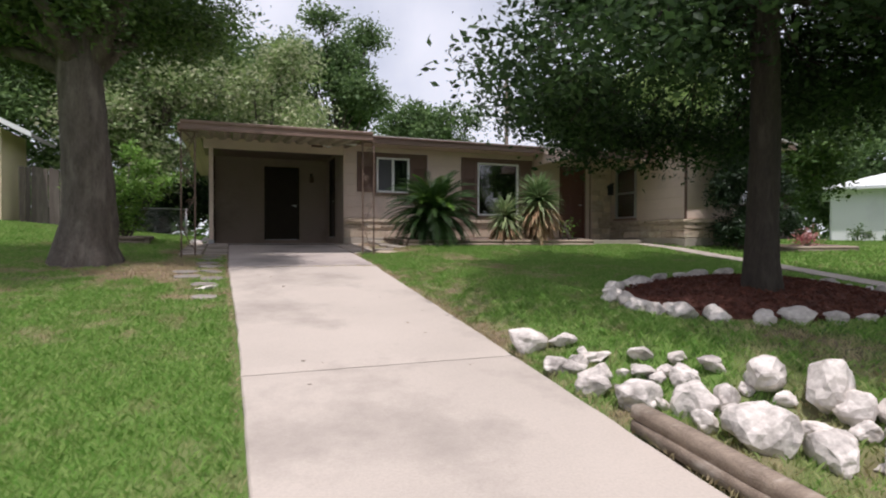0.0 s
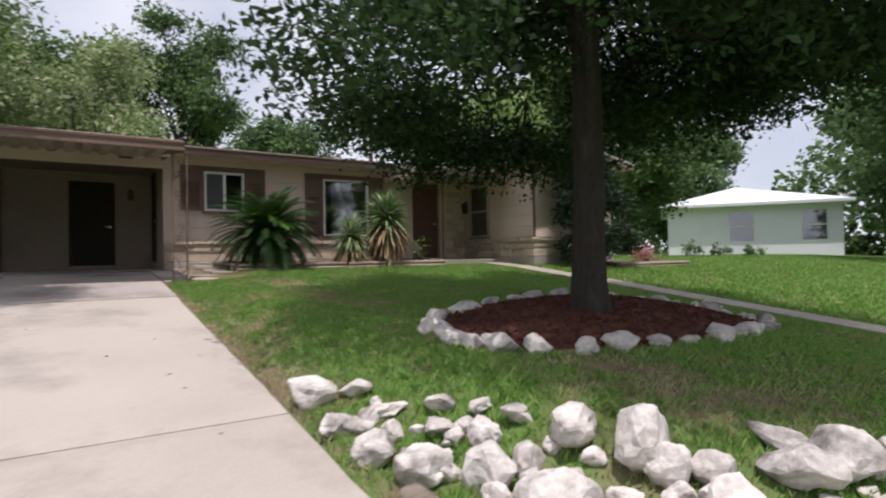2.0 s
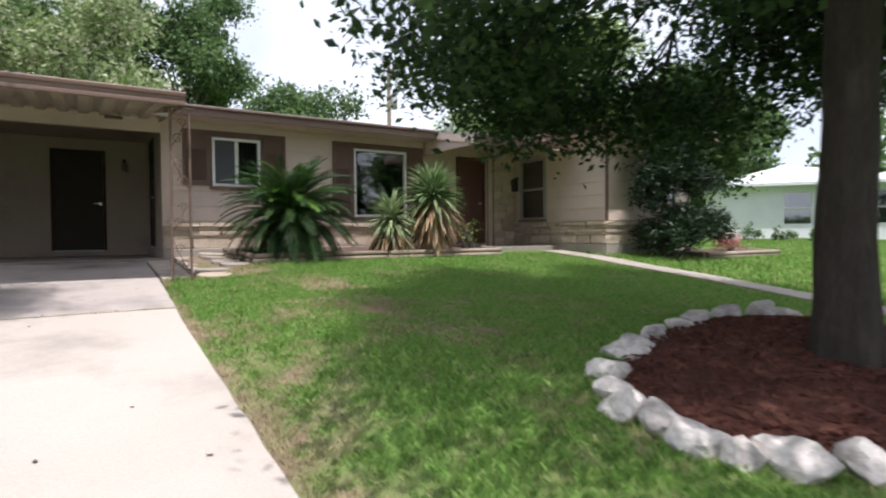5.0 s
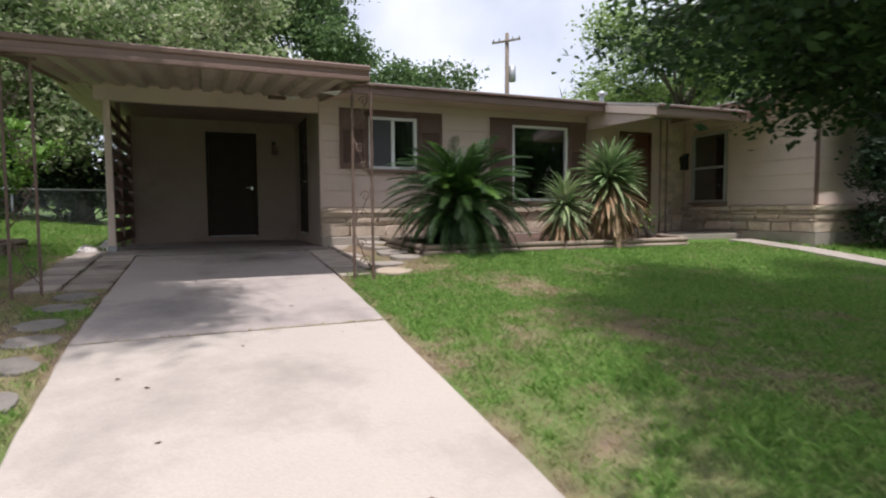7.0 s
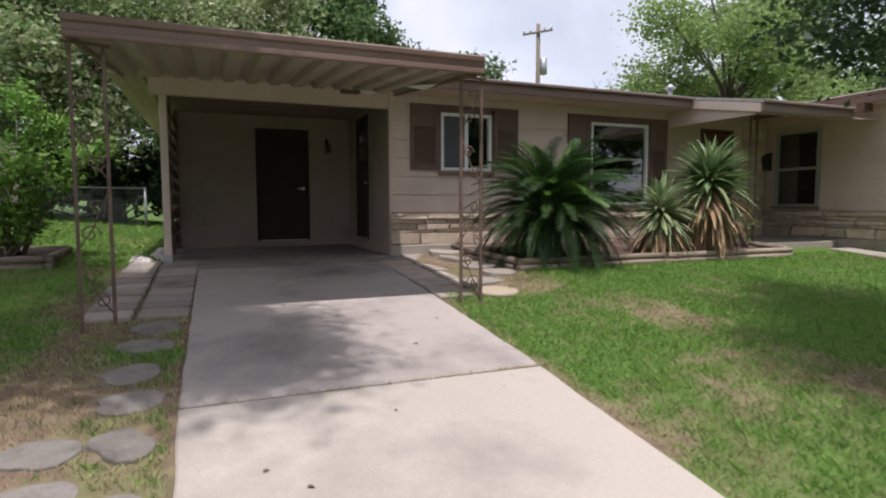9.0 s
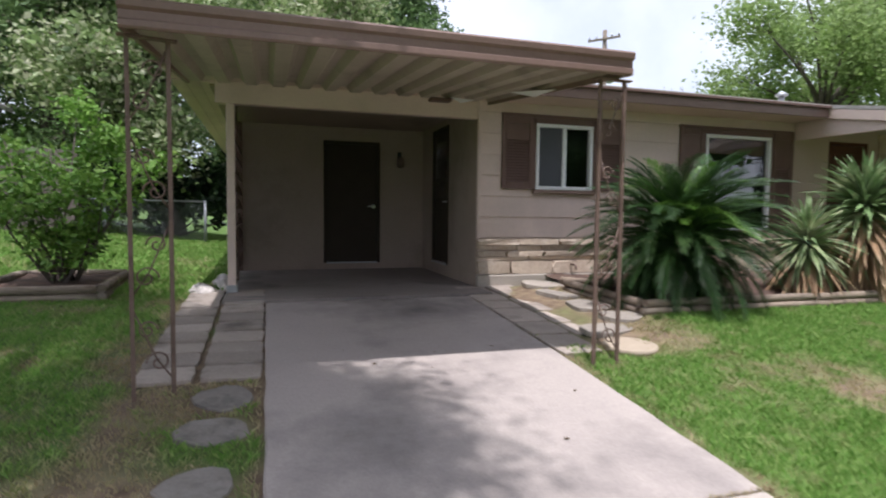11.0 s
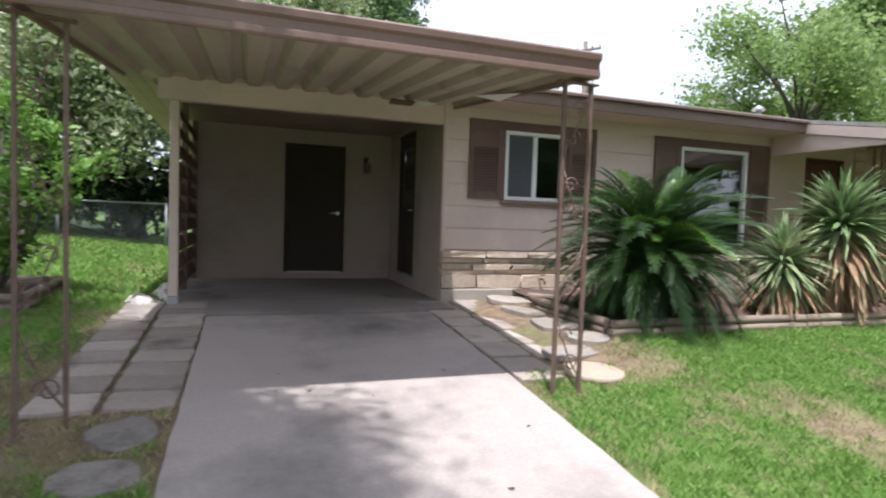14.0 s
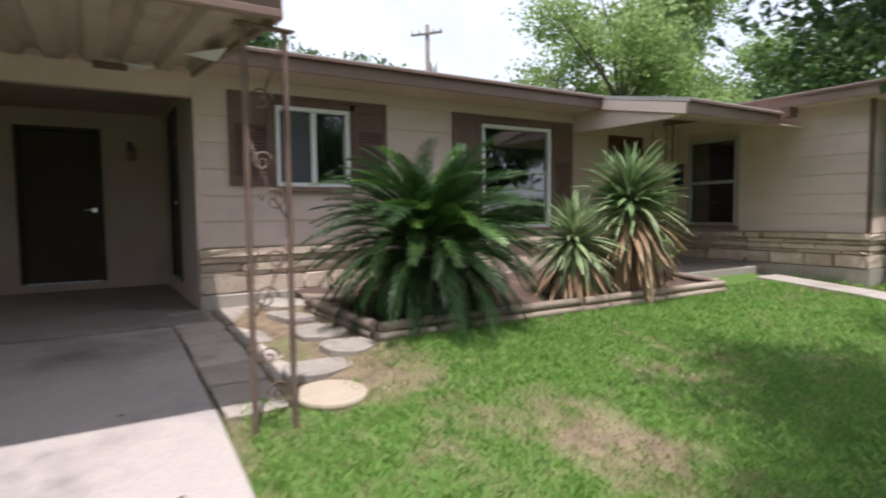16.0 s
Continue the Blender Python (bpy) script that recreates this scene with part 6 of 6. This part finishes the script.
YOUNG = surf("young_frond_green", (0.085, 0.19, 0.025), (0.12, 0.25, 0.035), (0.16, 0.28, 0.05), scale=3, fine=20, rough=0.35, bump=0.0, vary=0.2, back=0.3, spec=0.5)
FRESH = [frond_mesh(0.95 + 0.1 * i, 0.5 + 0.25 * i, 20 + i, YOUNG) for i in range(3)]
for k in range(24):
    ob = part("young_frond", FRESH[k % 3], None, sago, "fresh light green frond")
    sc = sg.uniform(0.85, 1.08)
    ob.matrix_local = Matrix.Translation(heart + Vector((0, 0, 0.05))) @ pose(0, 0, 0, sg.uniform(-20, 20), -sg.uniform(5, 62), k * 137.5 + sg.uniform(-15, 15)) @ Matrix.Diagonal((sc, sc, sc, 1))


# ---- yuccas ----
def sword(length, bend, mat, name):
    """A stiff pointed leaf along +x, folded along its middle."""
    bm = bmesh.new()
    rows = []
    for i in range(6):
        s = i / 5
        w = 0.042 * (1 - s) ** 0.7 * (0.7 + 1.2 * min(s, 0.3)) + 0.001
        x, z = length * s, -bend * length * s * s
        rows.append([bm.verts.new((x, -w, z + w * 0.5)), bm.verts.new((x, 0, z)), bm.verts.new((x, w, z + w * 0.5))])
    for a, b in zip(rows, rows[1:]):
        for k in range(2):
            bm.faces.new((a[k], a[k + 1], b[k + 1], b[k]))
    return mesh_of(name, bm, mat)


GREEN_LEAF = [sword(0.58, b, YUCCA, "leaf") for b in (0.12, 0.34, 0.6)]
PALE_LEAF = [sword(0.62, b, YUCCA_PALE, "drooping_leaf") for b in (0.35, 0.55, 0.8)]
DRY_LEAF = [sword(0.62, b, YUCCA_DRY, "dry_leaf") for b in (0.15, 0.3, 0.5)]


def yucca(x, y, h, scale, counts, skirt, label):
    yy = thing("yucca", label, "yucca", (x, y, land1(x, y) + 0.06), "yuccas in the front bed")
    g = random.Random(int(x * 100))
    part("trunk", tube(bmesh.new(), [(0, 0, -0.05), (0.02, 0, h * 0.5), (0, 0, h)], [0.09, 0.075, 0.06], 10), SAGO_TRUNK, yy)
    for kind, meshes, m, up0, up1, z0, z1, size in (("leaf", GREEN_LEAF, counts[0], 84, 6, 0.06, -0.08, 0.95), ("drooping_leaf", PALE_LEAF, counts[1], 14, -32, -0.06, -0.2, 0.9), ("dry_leaf", DRY_LEAF, counts[2], -20, -72, -0.14, -skirt, 1.14)):
        for k in range(m):
            f = k / m
            ob = part(kind, g.choice(meshes), None, yy)
            sc = scale * size * g.uniform(0.82, 1.1)
            ob.matrix_local = Matrix.Translation((0, 0, h + z0 + (z1 - z0) * f)) @ pose(0, 0, 0, g.uniform(-20, 20), -(up0 + (up1 - up0) * f ** 0.9 + g.uniform(-9, 9)), k * 137.5 + g.uniform(-10, 10)) @ Matrix.Diagonal((sc, sc, sc, 1))
    return yy


yucca(7.52, 13.58, 1.06, 1.10, (240, 60, 300), 0.70, "large yucca with green sword leaves and a brown dry skirt")
yucca(6.72, 13.66, 0.64, 0.92, (100, 120, 150), 0.40, "smaller yucca with pale drooping sword leaves")

# ---- neighbours and fences ----
east = thing("neighbour_house", "white one-storey house with a white metal hip roof", "house", (27.35, 21.0, 1.2))
ea = Vector((5.0, -6.9, 0)).normalized()
eb = Vector((-ea.y, ea.x, 0))
M = Matrix(((ea.x, eb.x, 0, 0), (ea.y, eb.y, 0, 0), (0, 0, 1, 0), (0, 0, 0, 1)))


def east_part(name, bm, mat, label="", parent=None):
    ob = part(name, bm, mat, parent or east, label)
    if parent is None:
        ob.matrix_local = M
    return ob


EW = [(3.25, 4.45, 0.6, 2.15), (6.45, 7.6, 0.6, 2.15)]
BLIND = surf("grey_blind", (0.26, 0.27, 0.29), (0.21, 0.22, 0.24), scale=4, fine=40, rough=0.7, bump=0.1, stretch=(0.3, 0.3, 6))
east_part("wall", wall_with_holes("x", 0.4, 8.2, 0.5, 0.65, -0.3, 2.5, EW), WHITE_WALL)
for d in ((0.4, 0.55, 0.65, 9, -0.3, 2.5), (8.05, 8.2, 0.65, 9, -0.3, 2.5), (0.4, 8.2, 9, 9.15, -0.3, 2.5), (0.55, 8.05, 3, 3.1, -0.3, 2.5)):
    east_part("wall", boxes(d), WHITE_WALL)
bm = bmesh.new()
lo = [bm.verts.new(p) for p in ((0, 0, 2.42), (8.6, 0, 2.42), (8.6, 9.6, 2.42), (0, 9.6, 2.42))]
up = [bm.verts.new(p.co + Vector((0, 0, 0.14))) for p in lo]
hi = [bm.verts.new((3.9, 4.0, 3.75)), bm.verts.new((4.3, 5.6, 3.75))]
bm.faces.new(lo[::-1])
for k in range(4):
    bm.faces.new((lo[k], lo[(k + 1) % 4], up[(k + 1) % 4], up[k]))
bm.faces.new((up[0], up[1], hi[1], hi[0]))
bm.faces.new((up[1], up[2], hi[1]))
bm.faces.new((up[2], up[3], hi[0], hi[1]))
bm.faces.new((up[3], up[0], hi[0]))
roof = east_part("roof", bm, WHITE_ROOF, "white metal hip roof")
for a, b, z0, z1 in EW:
    w = east_part("window", boxes((a, b, 0.55, 0.6, z0, z0 + 0.06), (a, b, 0.55, 0.6, z1 - 0.06, z1), (a, a + 0.06, 0.55, 0.6, z0 + 0.06, z1 - 0.06), (b - 0.06, b, 0.55, 0.6, z0 + 0.06, z1 - 0.06), (a + 0.06, b - 0.06, 0.55, 0.6, (z0 + z1) / 2 - 0.03, (z0 + z1) / 2 + 0.03)), WHITE)
    part("pane", boxes((a + 0.06, b - 0.06, 0.6, 0.61, z0 + 0.06, z1 - 0.06)), GLASS, w, "dim grey glass").visible_shadow = False
    part("blind", boxes((a + 0.04, b - 0.04, 0.66, 0.67, z0, z1)), BLIND, w, "grey blind")
east_part("vent", tube(bmesh.new(), [(3.4, 3.4, 3.0), (3.4, 3.4, 3.35)], 0.09, 10), GALV, "roof vent")

west = thing("neighbour_house", "cream sided house with a white gable edge", "house", (-5.45, 21.0, 2.05))
part("wall", wall_with_holes("x", -8.0, 0.0, 0.0, 0.14, -1.2, 2.3, [(-1.35, -0.62, 0.75, 2.35 - 0.06)]), CREAM, west)
for d in ((-0.14, 0.0, 0.14, 2.0, -1.2, 2.3), (-8.0, 0.0, 2.0, 2.14, -1.2, 2.3)):
    part("wall", boxes(d), CREAM, west)
part("gable", prism([(-8.0, 2.3), (0.0, 2.3), (-4.0, 4.3)], "y", 0.0, 0.12), CREAM, west)
part("roof", prism([(-4.0, 4.55), (0.78, 2.16), (0.78, 2.06), (-4.0, 4.42), (-8.8, 2.06), (-8.8, 2.16)], "y", -0.25, 2.2), SHINGLE, west, "dark shingle roof")
part("rake_board", prism([(-4.0, 4.56), (0.80, 2.17), (0.80, 2.03), (-4.0, 4.40), (-8.8, 2.03), (-8.8, 2.17)], "y", -0.30, -0.255), WHITE, west, "white rake board")
for i in range(-3, 12):
    part("siding_board", boxes((-8.0, 0.0, -0.03, -0.004, -0.4 + i * 0.22, -0.19 + i * 0.22)) if i * 0.22 - 0.19 < 0.75 or i * 0.22 - 0.4 > 2.2 else boxes((-8.0, -1.42, -0.03, -0.004, -0.4 + i * 0.22, -0.19 + i * 0.22), (-0.55, 0.0, -0.03, -0.004, -0.4 + i * 0.22, -0.19 + i * 0.22)), CREAM, west)
ww = part("window", boxes((-1.42, -1.35, -0.05, 0.05, 0.68, 2.36), (-0.62, -0.55, -0.05, 0.05, 0.68, 2.36), (-1.35, -0.62, -0.05, 0.05, 0.68, 0.75), (-1.35, -0.62, -0.05, 0.05, 2.29, 2.36), (-1.35, -0.62, 0.0, 0.05, 1.5, 1.55), (-1.0, -0.97, 0.0, 0.05, 0.75, 2.29)), WHITE, west, "white window frame")
part("pane", boxes((-1.35, -0.62, 0.055, 0.06, 0.75, 2.29)), GLASS, ww).visible_shadow = False
part("curtain", boxes((-1.4, -0.6, 0.145, 0.15, 0.6, 2.3)), PAPER, ww, "white curtain")
part("meter_box", soft_box(-0.32, -0.12, -0.13, -0.03, 0.15, 0.65, 0.02), GALV, west, "grey utility meter box")

fence = thing("board_fence", "weathered grey wooden board fence", "fence", (-5.2, 21.6, 1.70))
fr = random.Random(4)
picket = mesh_of("board", soft_box(0, 0.138, -0.01, 0.01, 0, 1.66, 0.003), FENCE)
for i in range(15):
    ob = part("board", picket, None, fence)
    ob.matrix_local = pose(i * 0.146, fr.uniform(-0.008, 0.008), -0.012 * i + fr.uniform(-0.02, 0.02), 0, fr.uniform(-0.6, 0.6), 0)
for z in (0.3, 1.3):
    part("rail", boxes((0, 2.2, 0.012, 0.05, z - 0.2, z - 0.11)), FENCE, fence)
link = thing("chain_link_fence", "low galvanised chain link fence", "fence", (-0.86, 23.6, 1.25))
for i in range(3):
    part("post", tube(bmesh.new(), [(-2.2 * i, 0, -0.3), (-2.2 * i, 0, 1.05)], 0.035, 10), GALV, link)
part("top_rail", tube(bmesh.new(), [(0, 0, 1.02), (-4.6, 0, 1.06)], 0.022, 8), GALV, link)
bm = bmesh.new()
for k in range(70):
    x = -4.6 * k / 70
    for d in (-1, 1):
        p = Vector((x, 0.02 + 0.004 * d, 0.02))
        q = Vector((max(-4.6, min(0.0, x + d * 0.98)), 0.02 + 0.004 * d, 0.02 + 0.98 * (abs(max(-4.6, min(0.0, x + d * 0.98)) - x) / 0.98)))
        tube(bm, [p, q], 0.004, 3, False)
part("mesh", bm, GALV, link, "diamond wire mesh")
sign = thing("yard_sign", "small white yard sign on a dark wire frame", "sign", (11.9, 4.3, land1(11.9, 4.3)))
part("board", soft_box(-0.01, 0.01, -0.25, 0.25, 0.35, 0.75, 0.003), PAPER, sign)
for d in (-0.24, 0.24):
    part("leg", tube(bmesh.new(), [(0, d, -0.1), (0, d, 0.76)], 0.008, 6), BLACK, sign)


# ---- grass ----
def grass(name, label, x0, x1, y0, y1, per, height, width):
    n = int((x1 - x0) * (y1 - y0) * per)
    x, y = x0 + rng.random(n) * (x1 - x0), y0 + rng.random(n) * (y1 - y0)
    ok = ~bare(x, y)
    x, y = x[ok], y[ok]
    d = dryness(x, y)
    ok = rng.random(len(x)) > d * 0.42
    x, y, d = x[ok], y[ok], d[ok]
    n = len(x)
    z = land(x, y) - 0.005
    h = height * (0.45 + 0.9 * rng.random(n)) * (1 - 0.35 * d)
    a = rng.random(n) * 2 * np.pi
    lean = h * (0.25 + 0.75 * rng.random(n))
    b = rng.random(n) * 2 * np.pi
    w = width * (0.6 + 0.8 * rng.random(n))
    sx, sy = np.cos(a) * w, np.sin(a) * w
    v = np.empty((n, 4, 3))
    v[:, 0] = np.stack([x - sx, y - sy, z], -1)
    v[:, 1] = np.stack([x + sx, y + sy, z], -1)
    v[:, 2] = np.stack([x + np.cos(b) * lean + sx * 0.3, y + np.sin(b) * lean + sy * 0.3, z + h], -1)
    v[:, 3] = np.stack([x + np.cos(b) * lean * 0.3 - sx * 0.9, y + np.sin(b) * lean * 0.3 - sy * 0.9, z + h * 0.6], -1)
    tagged(new(name, flat_mesh(name, v.reshape(-1, 3), np.arange(4 * n).reshape(n, 4), BLADES, np.repeat(d, 4))), label, "grass", kind="stuff")


grass("lawn_grass", "short green lawn grass with dry patches", 2.78, 7.0, 5.4, 13.4, 5400, 0.042, 0.0032)
grass("lawn_grass", "short green lawn grass with dry patches", 7.0, 10.4, 2.6, 13.7, 2400, 0.045, 0.0042)
grass("lawn_grass", "thin green grass under a tree by the drive", -2.6, 0.76, 2.6, 15.5, 3900, 0.046, 0.0029)
grass("lawn_grass", "thin green grass under a tree by the drive", -6.5, -2.6, 3.5, 15.5, 2200, 0.055, 0.005)
grass("lawn_grass", "thin weeds between the flagstones", 3.3, 4.2, 13.3, 15.2, 1500, 0.05, 0.0032)
grass("verge_grass", "tufts of straw and green grass by the rocks", 2.82, 7.0, 1.5, 5.4, 2300, 0.055, 0.0038)
n = 380
jx = DRIVE[0] + (1 - rng.random(n) ** 1.6) * (DRIVE[1] - DRIVE[0])
jy = 10.49 + rng.normal(size=n) * 0.006
jh = 0.008 + 0.022 * rng.random(n) ** 2
jv = np.empty((n, 4, 3))
jz = slope(jy) + 0.005
jd = rng.normal(size=(n, 2)) * 0.018
jv[:, 0] = np.stack([jx - 0.003, jy, jz], -1)
jv[:, 1] = np.stack([jx + 0.003, jy, jz], -1)
jv[:, 2] = np.stack([jx + jd[:, 0], jy + jd[:, 1], jz + jh], -1)
jv[:, 3] = np.stack([jx + jd[:, 0] * 0.5 - 0.003, jy + jd[:, 1] * 0.5, jz + jh * 0.6], -1)
tagged(new("joint_weeds", flat_mesh("joint_weeds", jv.reshape(-1, 3), np.arange(4 * n).reshape(n, 4), BLADES, np.full(4 * n, 1.0))), "dry weeds growing in a driveway joint", "weeds", kind="stuff")
grass("far_lawn_grass", "bright green grass of the side yard", -9.0, 0.2, 15.5, 27.0, 1300, 0.08, 0.010)
grass("far_lawn_grass", "bright green neighbouring lawn", 10.8, 30.0, 1.0, 18.0, 600, 0.08, 0.014)
